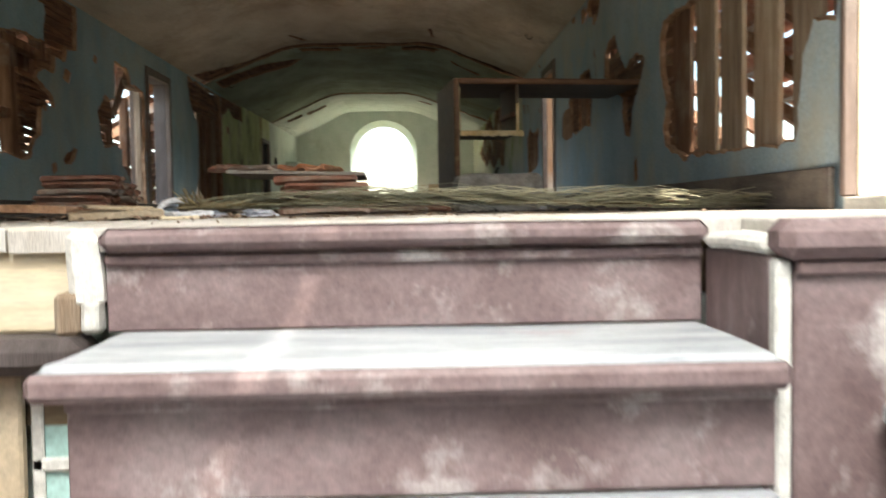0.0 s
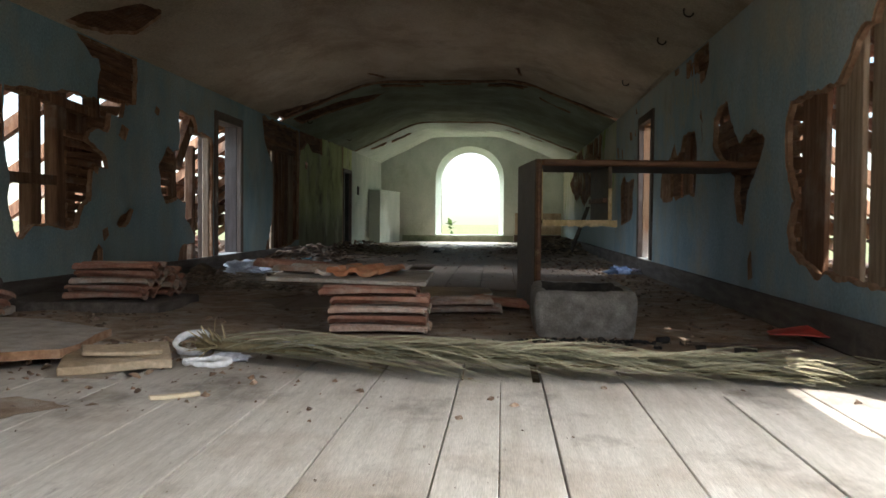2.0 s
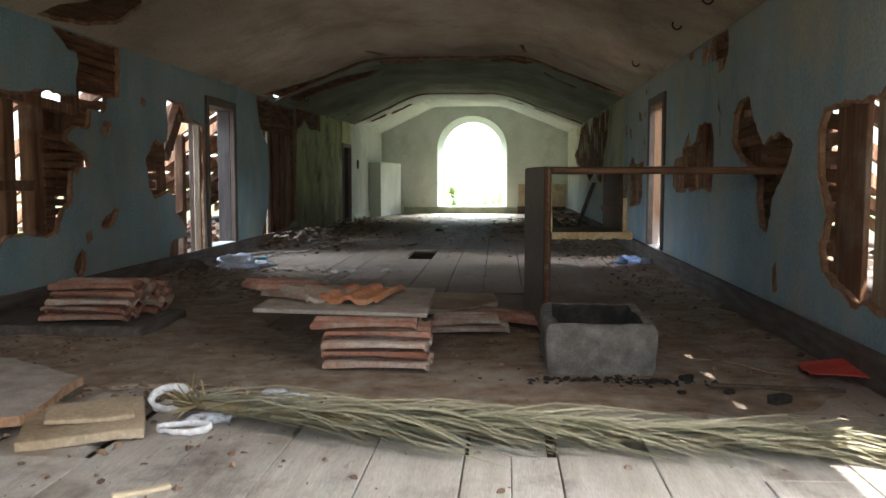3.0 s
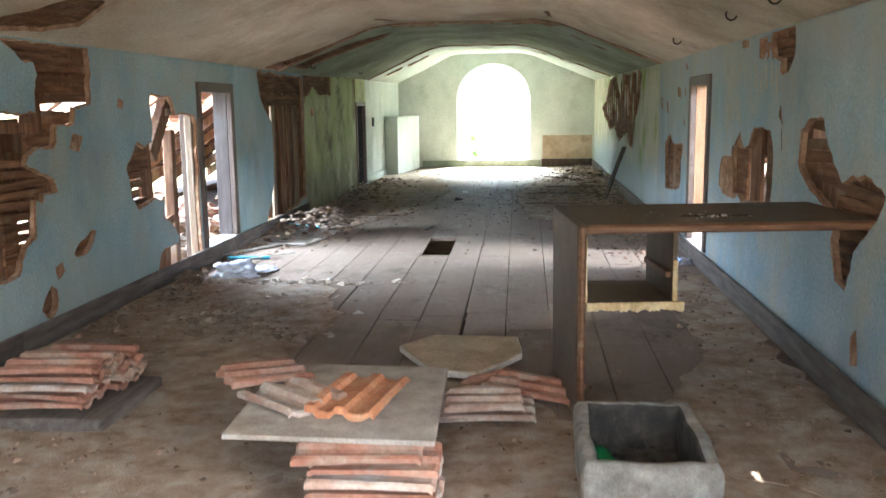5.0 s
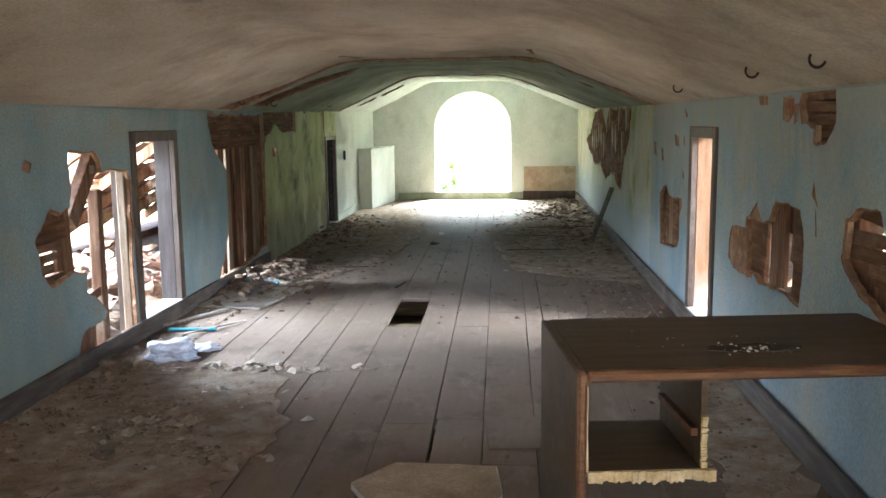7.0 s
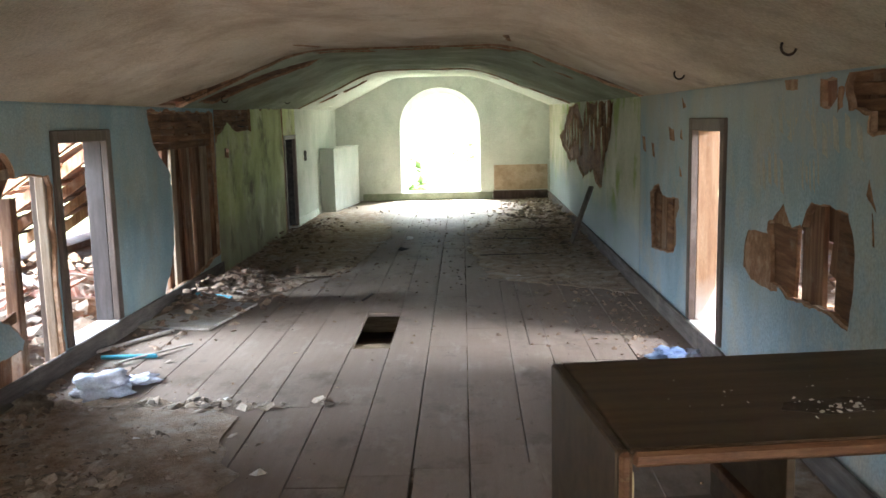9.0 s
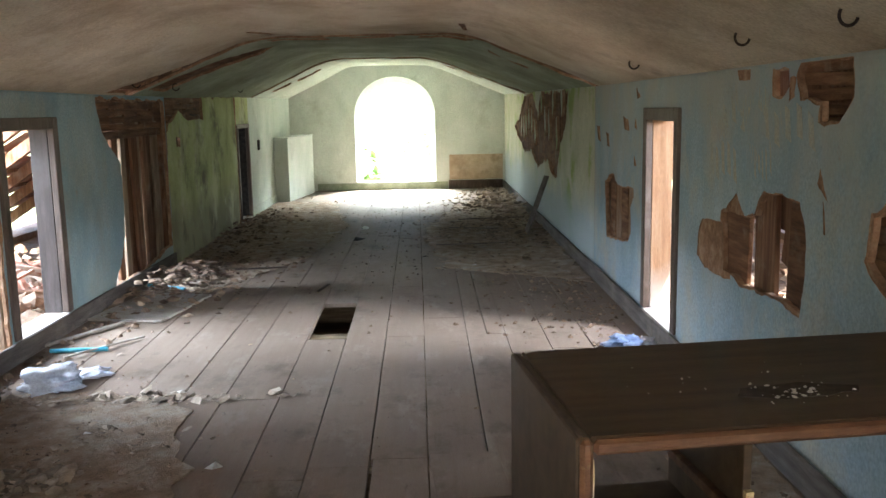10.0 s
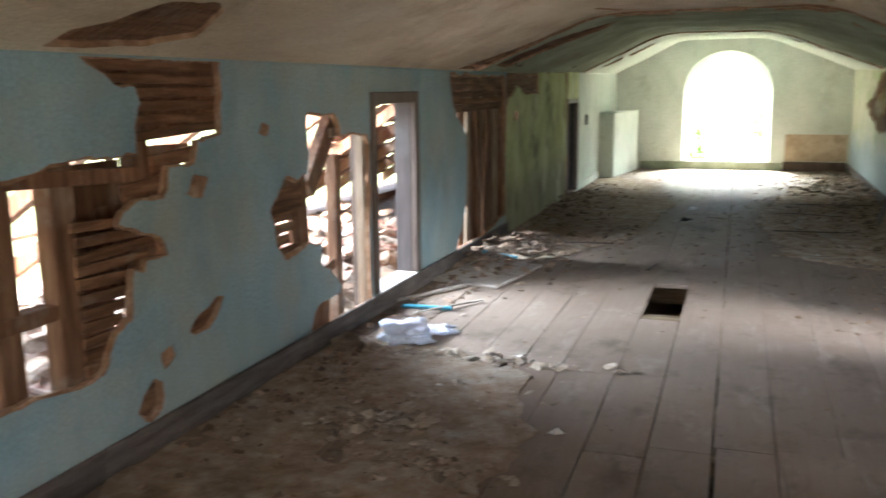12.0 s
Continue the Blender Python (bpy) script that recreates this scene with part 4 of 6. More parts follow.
for y0, y1 in ((5.8, 6.9), (10.5, 20.2)):
    k = int((y1 - y0) / 0.2)
    row = [[bm.verts.new((x, y0 + (y1 - y0) * i / k, ceil_z(x, y0 + (y1 - y0) * i / k) + 0.085)) for x in (XL, -1.6, -1.02, 0.62, XR)] for i in range(k + 1)]
    for p, q in zip(row, row[1:]):
        for i in range(4):
            bm.faces.new([p[i], p[i + 1], q[i + 1], q[i]])
tagged(part("ceiling", bm, M_LATH), "dark brown laths and boards above the torn ceiling", "ceiling laths", kind="structure")

# ---- stair end of the attic, behind the camera ----
# unseen closing wall; its window opening is made up for the fill lamp
back = thing("wall_back", (0, -1.6, 0), "unseen back wall with an opening for the fill lamp", "wall", kind="structure")
part("plaster", sheet([(XL - 0.1, -1.6), (XR + 0.1, -1.6), (XR + 0.1, 1.68), (0.62, 2.16), (-1.02, 2.16), (XL - 0.1, 1.68)], [[(-0.5, 0.9), (1.1, 0.9), (1.1, 2.0), (-0.5, 2.0)]],
                      lambda u, v, d: (u, -1.6 - d, v), 0.1, M_PALE, M_EDGE), M_PALE, back)

# ---- staircase up into the attic ----
stair = thing("staircase", (0.42, 1.2, -1.4), "oxblood-painted wooden staircase with dusty worn treads", "staircase")
SX0, SX1 = 0.0, 0.82
levels = [(1.35, 0.0, -0.145), (1.10, -0.145, -0.30), (0.87, -0.30, -0.47), (0.58, -0.47, -0.69), (0.32, -0.69, -0.88), (0.06, -0.88, -1.06), (-0.2, -1.06, -1.22), (-0.46, -1.22, -1.37)]
for i, (y, zt, zb) in enumerate(levels):
    if i:
        back_y = levels[i - 1][0] + 0.014
        bm = box((SX0 + 0.015, y - 0.02, zt - 0.034), (SX1, back_y, zt), 0.012, wobble=0.003, cuts=3)
        tread = part("tread", bm, M_TREAD, stair, "tread thick with pale dust")
        part("nosing", box((SX0 + 0.012, y - 0.034, zt - 0.037), (SX1 + 0.002, y - 0.0195, zt - 0.006), 0.008, wobble=0.002), M_STAIR, tread, "worn oxblood nosing")
    part("riser", box((SX0 + 0.04 * (i > 0), y + 0.012, zb), (SX1, y + 0.03, zt - 0.034), 0.002), M_STAIR, stair, "dull oxblood riser with scuffs")
    part("moulding", box((SX0 + 0.04 * (i > 0), y + 0.0, zt - 0.055), (SX1, y + 0.0115, zt - 0.038), 0.005), M_STAIR, stair)
part("top_nosing", box((SX0, Y0 - 0.022, -0.034), (SX1, Y0 + 0.0, -0.002), 0.012, wobble=0.003, cuts=2), M_STAIR, stair)
part("side_panel", box((SX1 + 0.004, 1.142, -0.32), (SX1 + 0.03, 1.36, -0.042), 0.004), M_STAIR, stair)
part("ledge", box((SX1 - 0.004, 1.14, -0.041), (SX1 + 0.06, 1.345, -0.02), 0.008, wobble=0.006, cuts=2), M_WHITE, stair, "crumbling plaster ledge")
part("corner_strip", box((SX1 + 0.002, 1.118, -1.0), (SX1 + 0.022, 1.141, -0.045), 0.004, wobble=0.003, cuts=2), M_WHITE, stair, "pale worn corner strip")
part("front_panel", box((SX1 + 0.024, 1.118, -1.2), (XR, 1.138, -0.006), 0.004), M_STAIR, stair, "dull oxblood panel")
part("panel_nosing", box((SX1 + 0.0, 1.09, -0.045), (XR, 1.15, 0.0), 0.014, wobble=0.003), M_STAIR, stair)
part("panel_moulding", box((SX1 + 0.024, 1.108, -0.065), (XR, 1.117, -0.047), 0.004), M_STAIR, stair)
part("lower_tread", box((SX1 + 0.11, 0.3, -0.235), (XR, 1.10, -0.20), 0.01, wobble=0.003, cuts=2), M_TREAD, stair, "dusty pale landing")
part("stringer", box((SX0 - 0.03, -0.8, -1.4), (SX0 - 0.005, 1.0, -1.1), 0.004), M_STAIR, stair)

fascia = thing("stairwell_fascia", (-0.6, 1.36, -0.2), "raw pale wooden boards edging the stairwell", "fascia", kind="structure")
part("board", box((XL, 1.362, -0.030), (-0.045, 1.385, -0.002), 0.004, wobble=0.003), M_PALEWOOD, fascia)
part("board", box((XL, 1.370, -0.145), (-0.045, 1.39, -0.032), 0.004, wobble=0.003), M_PALEWOOD, fascia)
part("board", box((XL, 1.30, -0.195), (-0.02, 1.40, -0.146), 0.016, wobble=0.004), M_JAMB, fascia, "pinkish worn ledge moulding")
part("board", box((XL, 1.37, -1.3), (-0.125, 1.39, -0.196), 0.004), M_CARD, fascia)
part("plaster_lump", box((-0.043, 1.33, -0.115), (-0.002, 1.38, -0.002), 0.012, wobble=0.012, cuts=3), M_WHITE, fascia, "crumbling white plaster lump")
part("wood_stub", box((-0.06, 1.33, -0.146), (-0.028, 1.37, -0.09), 0.006, wobble=0.006, cuts=2), M_WEATHER, fascia, "rotten wood stub")
part("wood_stub", box((-0.027, 1.33, -0.146), (-0.004, 1.37, -0.1), 0.006, wobble=0.006, cuts=2), M_WHITE, fascia)

mint = thing("painted_panel", (-0.05, 1.40, -0.9), "mint green painted panel with chipped paint", "panel")
part("board", box((-0.124, 1.402, -0.9), (0.03, 1.42, -0.197), 0.003), M_MINT, mint)
part("rail", box((-0.122, 1.392, -0.345), (0.03, 1.401, -0.325), 0.003), M_WHITE, mint, "white glazing rail")
part("rail", box((-0.122, 1.392, -0.9), (-0.105, 1.401, -0.2), 0.003), M_WHITE, mint)
# a solid black block paints the shade of a gap in the panel
part("gap", box((-0.06, 1.390, -0.6), (0.03, 1.4005, -0.375), 0.0), M_ASH_SHADE, mint, "black block in place of a gap's shade")

tagged(part("floor_below", box((XL, -1.6, -1.42), (XR, 1.4, -1.37), 0.0), M_STAIR), "dark wooden landing below the stair", "floor", kind="structure")
for x0, x1, nm in ((XL - 0.12, XL - 0.02, "wall_stair_left"), (XR + 0.01, XR + 0.12, "wall_stair_right")):
    tagged(part(nm, box((x0, -1.6, -1.42), (x1, 1.45, -0.03), 0.0), M_PALE), "pale plaster wall of the stairwell", "wall", kind="structure")
tagged(part("wall_stair_end", box((XL, 1.45, -1.42), (XR, 1.5, -0.12), 0.0), M_PALE), "plaster wall under the attic floor edge", "wall", kind="structure")

# ---- floor: joists and boards ----
tagged(part("subfloor", box((XL - 0.1, 1.4, -0.28), (XR + 0.1, Y1, -0.25), 0.0), M_JOIST), "dark boarding under the floor joists", "subfloor", kind="structure")
joists = thing("floor_joists", (0, 9, -0.2), "dark timber joists under the floorboards", "joists", kind="structure")
for i in range(17):
    y = 1.55 + i * 1.13
    part("joist", box((XL, y, -0.2), (XR, y + 0.12, -0.034), 0.0), M_JOIST, joists)
part("joist", box((-0.60, 9.40, -0.19), (-0.05, 9.66, -0.06), 0.02, wobble=0.01, cuts=2), M_WEATHER, joists, "rough rounded joist seen in the hole")

floor = thing("floor", (0, 1.36, 0), "worn wide wooden floorboards under dust and plaster crumbs", "floor", kind="structure")
BACK_SEAMS = [-2.30, -2.02, -1.76, -1.49, -1.221, -0.973, -0.735, -0.437, -0.176, 0.088, 0.345, 0.604, 0.864, 1.125, 1.39, 1.65, 1.91]


def seam(k, y, front=False):
    """Where the joint before board k runs; the boards of the far stretch were laid a little askew."""
    return 0.125 + 0.2525 * (k - 9) if front else BACK_SEAMS[k] - 0.012 * (y - 7.0) * (k < 11)


def floorboard(k, a, b, gl, gr, lo=0.0, hi=1.0):
    """One board from a to b along the room, or a strip of it between two shares of its width."""
    lift = RNG.uniform(-0.003, 0.0)
    bm = bmesh.new()
    vs = add_box(bm, (0, a + 0.002, -0.032 + lift), (1, b - 0.002, lift))
    for v in vs:
        l_, r_ = seam(k, v.co.y, a < 1.5), seam(k + 1, v.co.y, a < 1.5)
        l_, r_ = l_ + (r_ - l_) * lo, l_ + (r_ - l_) * hi
        v.co.x = min(max(l_ + gl if v.co.x < 0.5 else r_ - gr, XL + 0.002), XR - 0.002)
    bmesh.ops.recalc_face_normals(bm, faces=bm.faces)
    bmesh.ops.bevel(bm, geom=[e for e in bm.edges if e.verts[0].co.z > -0.02 and e.verts[1].co.z > -0.02], offset=0.002, segments=1, affect="EDGES")
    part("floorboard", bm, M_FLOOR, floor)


for k in range(16):
    ends = [3.35 + 1.0 * ((k * 0.618) % 1.0)]
    if seam(k + 1, 2.0, True) > XL + 0.05:
        if k == 10:          # a board ripped down its middle
            floorboard(k, 1.352, ends[0], 0.002, 0.001, 0.0, 0.5)
            floorboard(k, 1.352, ends[0], 0.001, 0.002, 0.5, 1.0)
        else:
            floorboard(k, 1.352, ends[0], 0.002, 0.002)
    while ends[-1] < Y1:
        ends.append(min(Y1, ends[-1] + RNG.uniform(2.4, 4.4)))
    if k == 7:               # the board with the hole
        ends = sorted([e for e in ends if not 8.6 < e < 11.4] + [9.33, 10.42])
    if k == 9:
        ends = sorted([e for e in ends if not 5.0 < e < 10.4] + [6.3, 7.28, 9.36])
    if k == 11:              # the mended board, split along its grain
        ends = sorted([e for e in ends if not 8.0 < e < 12.4] + [9.37, 11.7])
    for a, b in zip(ends, ends[1:]):
        if k == 7 and abs(a - 9.33) < 0.01:
            continue
        gl, gr = 0.0012 + 0.002 * RNG.random(), 0.0012 + 0.002 * RNG.random()
        if k == 9 and abs(a - 6.3) < 0.01:
            gl = 0.016
        elif k == 9:
            gl = 0.005
        if seam(k + 1, a) < XL + 0.05:
            continue
        if k == 11 and abs(a - 9.37) < 0.01:
            floorboard(k, a, b, gl, 0.005, 0.0, 0.52)
            floorboard(k, a, b, 0.004, gr, 0.52, 1.0)
        else:
            floorboard(k, a, b, gl, gr)
# floor strip right of the stairwell
part("floorboard", box((0.87, 1.152, -0.032), (1.35, 1.35, -0.0025), 0.003), M_FLOOR_W, floor)
part("floorboard", box((1.352, 1.152, -0.032), (XR - 0.002, 1.35, -0.0015), 0.003), M_FLOOR_W, floor)

# ---- outdoors: ground, eave spaces, roof ----
bm = bmesh.new()
bmesh.ops.create_grid(bm, x_segments=8, y_segments=8, size=900)
bmesh.ops.translate(bm, verts=bm.verts, vec=(0, 0, -5.2))
tagged(part("ground", bm, M_GROUND), "pale sunlit grassland around the house", "ground", kind="structure")
for side, x, nm in ((-1, XL, "left"), (1, XR, "right")):
    a, b = sorted((x + side * 0.16, x + side * 2.9))
    tagged(part("eave_floor_" + nm, box((a, 0.2, -0.12), (b, Y1, -0.06), 0.0), M_DIRT), "debris-covered boards of the eave space", "floor", kind="structure")
    a, b = sorted((x + side * 2.6, x + side * 3.0))
    tagged(part("outer_wall_" + nm, box((a, -1.8, -5.2), (b, Y1 + 0.4, 0.02), 0.0), M_BRICK), "old outer masonry wall", "wall", kind="structure")
roof = thing("roof", (0, 10, 2), "old timber roof with missing tiles", "roof", kind="structure")


def roof_z(x):
    return 3.35 - abs(x + 0.19) * 0.66


for side in (-1, 1):
    for i in range(25):
        y = -1.2 + i * 0.9
        xe = -0.19 + side * 4.9
        bm = bmesh.new()
        p, q = Vector((-0.19, y, roof_z(-0.19))), Vector((xe, y, roof_z(xe)))
        w, h = Vector((0, 0.045, 0)), Vector((0, 0, 0.13))
        vs = [bm.verts.new(v) for v in (p - w, q - w, q + w, p + w, p - w + h, q - w + h, q + w + h, p + w + h)]
        for f in ((0, 3, 2, 1), (4, 5, 6, 7), (0, 1, 5, 4), (3, 7, 6, 2), (1, 2, 6, 5), (0, 4, 7, 3)):
            bm.faces.new([vs[k] for k in f])
        part("rafter", bm, M_STUD, roof)
    for j in range(15):
        x = -0.19 + side * (0.25 + j * 0.33)
        if side < 0 and 8 < j < 13:
            spans = [(-1.2, 1.8), (12.0, Y1 + 0.4)]
        elif side > 0 and j > 5:
            spans = [(-1.2, 0.0), (3.0, 7.9), (9.9, Y1 + 0.4)]
        else:
            spans = [(-1.2, Y1 + 0.4)]
        for y0, y1 in spans:
            part("batten", box((x - 0.025, y0, roof_z(x) + 0.131), (x + 0.025, y1, roof_z(x) + 0.16), 0.0), M_JAMB_O if side > 0 else M_STUD, roof)


def tiled(side, x0, x1, y0, y1):
    """A field of ribbed roof tiles between two distances from the ridge."""
    bm = bmesh.new()
    xa, xb = -0.19 + side * x0, -0.19 + side * x1
    n_ = max(2, int((y1 - y0) / 0.055))
    m_ = max(1, int((x1 - x0) / 0.36))
    for c in range(m_):
        u0, u1 = xa + (xb - xa) * c / m_, xa + (xb - xa) * (c + 1) / m_
        rows_ = []
        for i in range(n_ + 1):
            y = y0 + (y1 - y0) * i / n_
            r = 0.012 * (i % 4 == 0) + 0.006 * (i % 2)
            rows_.append((bm.verts.new((u0, y, roof_z(u0) + 0.17 + r)), bm.verts.new((u1, y, roof_z(u1) + 0.205 + r))))
        for p, q in zip(rows_, rows_[1:]):
            bm.faces.new([p[0], p[1], q[1], q[0]])
    return part("roof_tiles", bm, M_TILE, roof, "ribbed terracotta roof tiles")


# tile edges are set to let the eave lamps in and stop stray sun
tiled(-1, 0.0, 2.5, -1.7, Y1 + 0.6)
tiled(-1, 2.5, 4.2, 1.2, 7.5)
tiled(-1, 2.5, 2.95, 7.5, 12.2)
tiled(-1, 2.5, 4.9, 12.2, Y1 + 0.6)
tiled(-1, 2.5, 4.9, -1.7, 1.2)
tiled(1, 0.0, 1.95, -1.7, 2.3)
tiled(1, 0.0, 2.3, 2.3, 7.9)
tiled(1, 0.0, 2.75, 7.9, 9.9)
tiled(1, 0.0, 2.3, 9.9, Y1 + 0.6)
tiled(1, 2.3, 4.9, 2.3, 7.9)
tiled(1, 2.3, 4.9, 9.9, Y1 + 0.6)

# ================= things =================
# ---- the wrecked desk ----
desk = thing("desk", (0.672, 5.392, 0), "dark varnished wooden desk with a broken open compartment", "desk")
DX0, DX1, DY0, DY1, DZ = 0.672, 1.87, 5.395, 6.09, 0.808
part("desktop", box((DX0 + 0.032, DY0 + 0.022, DZ - 0.033), (DX1, DY1, DZ), 0.004, wobble=0.0015), M_DESK, desk)
part("edge_strip", box((DX0 + 0.034, DY0, DZ - 0.036), (DX1, DY0 + 0.0215, DZ - 0.001), 0.009, wobble=0.002, cuts=2), M_DESK_EDGE, desk, "worn reddish rounded edge")
part("side_panel", box((DX0, DY0 + 0.022, 0.0), (DX0 + 0.0315, DY1, DZ - 0.002), 0.004), M_DESK, desk)
part("side_edge", box((DX0 + 0.004, DY0, 0.0), (DX0 + 0.033, DY0 + 0.0215, DZ - 0.001), 0.009, wobble=0.0015), M_DESK_EDGE, desk, "worn reddish rounded edge")
part("edge_line", box((DX0 + 0.008, DY0 + 0.03, DZ - 0.0015), (DX0 + 0.016, DY1 - 0.01, DZ + 0.001), 0.0), M_TRIM, desk)
comp = part("compartment", box((DX0 + 0.033, DY0 + 0.02, 0.475), (1.075, 5.85, 0.495), 0.002), M_DESK, desk)
part("divider", box((1.055, DY0 + 0.03, 0.496), (1.075, 5.85, DZ - 0.034), 0.002), M_DESK, comp)
part("runner", box((1.033, DY0 + 0.05, 0.585), (1.0545, 5.8, 0.61), 0.002), M_DESK_EDGE, comp, "drawer runner")
part("inner_lining", sheet(ragged([(5.41, 0.497), (5.52, 0.50), (5.56, 0.56), (5.66, 0.62), (5.70, 0.756), (5.41, 0.756)], 0.012, 0.02), [],
                           lambda u, v, d: (DX0 + 0.034 + d, u, v), 0.006, M_DESK_IN, M_SPLINTER), M_DESK_IN, comp, "torn bare lining")
bm = bmesh.new()
for i in range(44):
    x = DX0 + 0.04 + i * 0.0088
    d = 0.008 + 0.02 * abs(noise.noise(Vector((x * 17, 0, 0)))) + 0.008 * RNG.random()
    add_box(bm, (x, DY0 + 0.02 - d, 0.472 - d * 0.7), (x + 0.008, DY0 + 0.0195, 0.494))
for i in range(18):
    z = 0.497 + i * 0.009
    d = 0.006 + 0.012 * RNG.random()
    add_box(bm, (1.056, DY0 + 0.03 - d, z), (1.074, DY0 + 0.0295, z + 0.008))
part("splintered_edge", bm, M_SPLINTER, comp, "pale splintered blockboard edge")
desk.rotation_euler = (0, 0, radians(6.5))


def chip(bm, c, r, flat=0.5, rng=RNG):
    """One irregular crumb."""
    q = Euler((rng.uniform(-0.4, 0.4), rng.uniform(-0.4, 0.4), rng.uniform(0, 6.28))).to_matrix()
    base = [(1, 0, 0), (0.3, 0.9, 0), (-0.8, 0.6, 0), (-0.9, -0.5, 0), (0.2, -1, 0), (0.3, 0.2, 1), (-0.3, -0.2, 0.9)]
    vs = []
    for p in base:
        v = Vector(p)
        v = Vector((v.x * rng.uniform(0.6, 1.2), v.y * rng.uniform(0.5, 1.1), (v.z - 0.25) * flat * rng.uniform(0.6, 1.2)))
        vs.append(bm.verts.new(Vector(c) + (q @ v) * r))
    for f in ((0, 1, 5), (1, 2, 5), (2, 6, 5), (2, 3, 6), (3, 4, 6), (4, 0, 6), (0, 5, 6), (4, 3, 2), (4, 2, 1), (4, 1, 0)):
        bm.faces.new([vs[i] for i in f])


def litter(name, label, category, spots, material, support=0.0, seed=1, kind="stuff", flat=(0.3, 0.9)):
    """Loose crumbs: spots of (x, y, spread x, spread y, count, size lo, size hi, heap height)."""
    rng = random.Random(seed)
    bm = bmesh.new()
    for x, y, sx, sy, n_, lo, hi, heap in spots:
        for _ in range(n_):
            gx, gy = rng.gauss(0, 0.5), rng.gauss(0, 0.5)
            px, py = x + gx * sx, y + gy * sy
            if not (XL + 0.04 < px < XR - 0.04):
                continue
            r = lo + (hi - lo) * rng.random() ** 2.5
            h = heap * math.exp(-(gx * gx + gy * gy) * 1.6) * rng.random()
            chip(bm, (px, py, support + h + r * 0.12 * flat[0] / 0.3), r, rng.uniform(*flat), rng)
    return tagged(part(name, bm, material), label, category, kind=kind)


litter("plaster_flakes", "small pale flakes lying on the desktop", "debris", [(1.24, 5.68, 0.20, 0.07, 46, 0.003, 0.012, 0.0), (1.2, 5.75, 0.45, 0.2, 20, 0.002, 0.005, 0)], M_WHITE, DZ + 0.001, 4)
tagged(part("dirt_patch", sheet(ragged([(1.10, 5.66), (1.22, 5.62), (1.40, 5.67), (1.42, 5.72), (1.28, 5.75), (1.12, 5.71)], 0.02, 0.02), [], lambda u, v, d: (u, v, DZ + 0.002 - d), 0.0015, M_DIRT_D, M_DIRT_D), M_DIRT_D),
       "thin patch of dirt on the desktop", "dirt")

# ---- stone trough with a green bottle ----
trough = thing("stone_trough", (0.86, 4.75, 0), "rough grey hewn stone trough on the floorboards", "trough")
TX0, TX1, TY0, TY1, TZ = 0.635, 1.075, 4.5, 5.12, 0.195
bm = bmesh.new()
outer_ = [(TX0 + 0.012, TY0 + 0.008), (TX1 - 0.012, TY0 + 0.008), (TX1 - 0.012, TY1 - 0.01), (TX0 + 0.012, TY1 - 0.01)]


def trough_loop(inset, z, n_=14):
    cx, cy = (TX0 + TX1) / 2, (TY0 + TY1) / 2
    hx, hy = (TX1 - TX0) / 2 - inset, (TY1 - TY0) / 2 - inset
    pts = []
    for a, b in (((-1, -1), (1, -1)), ((1, -1), (1, 1)), ((1, 1), (-1, 1)), ((-1, 1), (-1, -1))):
        for i in range(n_):
            u, v = a[0] + (b[0] - a[0]) * i / n_, a[1] + (b[1] - a[1]) * i / n_
            m_ = min(1.0, 0.955 + 0.05 * (1 - min(abs(u), abs(v))))       # eased corners
            p = Vector((cx + hx * u * m_, cy + hy * v * m_, z))
            p += noise.noise_vector(p * 13.0) * 0.007 + noise.noise_vector(p * 40.0) * 0.003
            pts.append(bm.verts.new(p))
    return pts


loops = [trough_loop(i, z) for i, z in ((0.02, 0.0), (0.006, 0.03), (0.002, 0.08), (0.0, 0.13), (0.002, 0.175), (0.012, 0.194), (0.03, 0.199), (0.048, 0.195), (0.056, 0.175), (0.062, 0.12), (0.072, 0.055))]
for p, q in zip(loops, loops[1:]):
    for i in range(len(p)):
        j = (i + 1) % len(p)
        f = bm.faces.new([p[i], p[j], q[j], q[i]])
        # inner faces take the stone that has the basin's shade painted in
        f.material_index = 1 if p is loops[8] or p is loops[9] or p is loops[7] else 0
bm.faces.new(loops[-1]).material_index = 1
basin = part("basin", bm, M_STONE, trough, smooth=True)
basin.data.materials.append(M_STONE_SHADE)
# the dirt fill is near-black to carry the basin's shade
bm = bmesh.new()
for i in range(60):
    chip(bm, (RNG.uniform(TX0 + 0.09, TX1 - 0.09), RNG.uniform(TY0 + 0.09, TY1 - 0.09), 0.06), RNG.uniform(0.008, 0.025))
tagged(part("dirt_fill", bm, M_ASH_SHADE, trough, "loose dirt blackened to paint the basin's shade"), kind="stuff")
bm = bmesh.new()
profile = [(0.0, 0.0), (0.03, 0.004), (0.041, 0.02), (0.039, 0.08), (0.042, 0.10), (0.042, 0.16), (0.036, 0.19), (0.018, 0.235), (0.013, 0.26), (0.013, 0.275), (0.0, 0.277)]
for r, h in profile:
    for i in range(14):
        a = 2 * math.pi * i / 14
        rr = r * (1 + 0.12 * math.sin(3 * a + h * 30))
        bm.verts.new((rr * math.cos(a), rr * math.sin(a), h))
bm.verts.ensure_lookup_table()
for k in range(len(profile) - 1):
    for i in range(14):
        j = (i + 1) % 14
        bm.faces.new([bm.verts[k * 14 + i], bm.verts[k * 14 + j], bm.verts[(k + 1) * 14 + j], bm.verts[(k + 1) * 14 + i]])
bmesh.ops.remove_doubles(bm, verts=bm.verts, dist=0.0004)
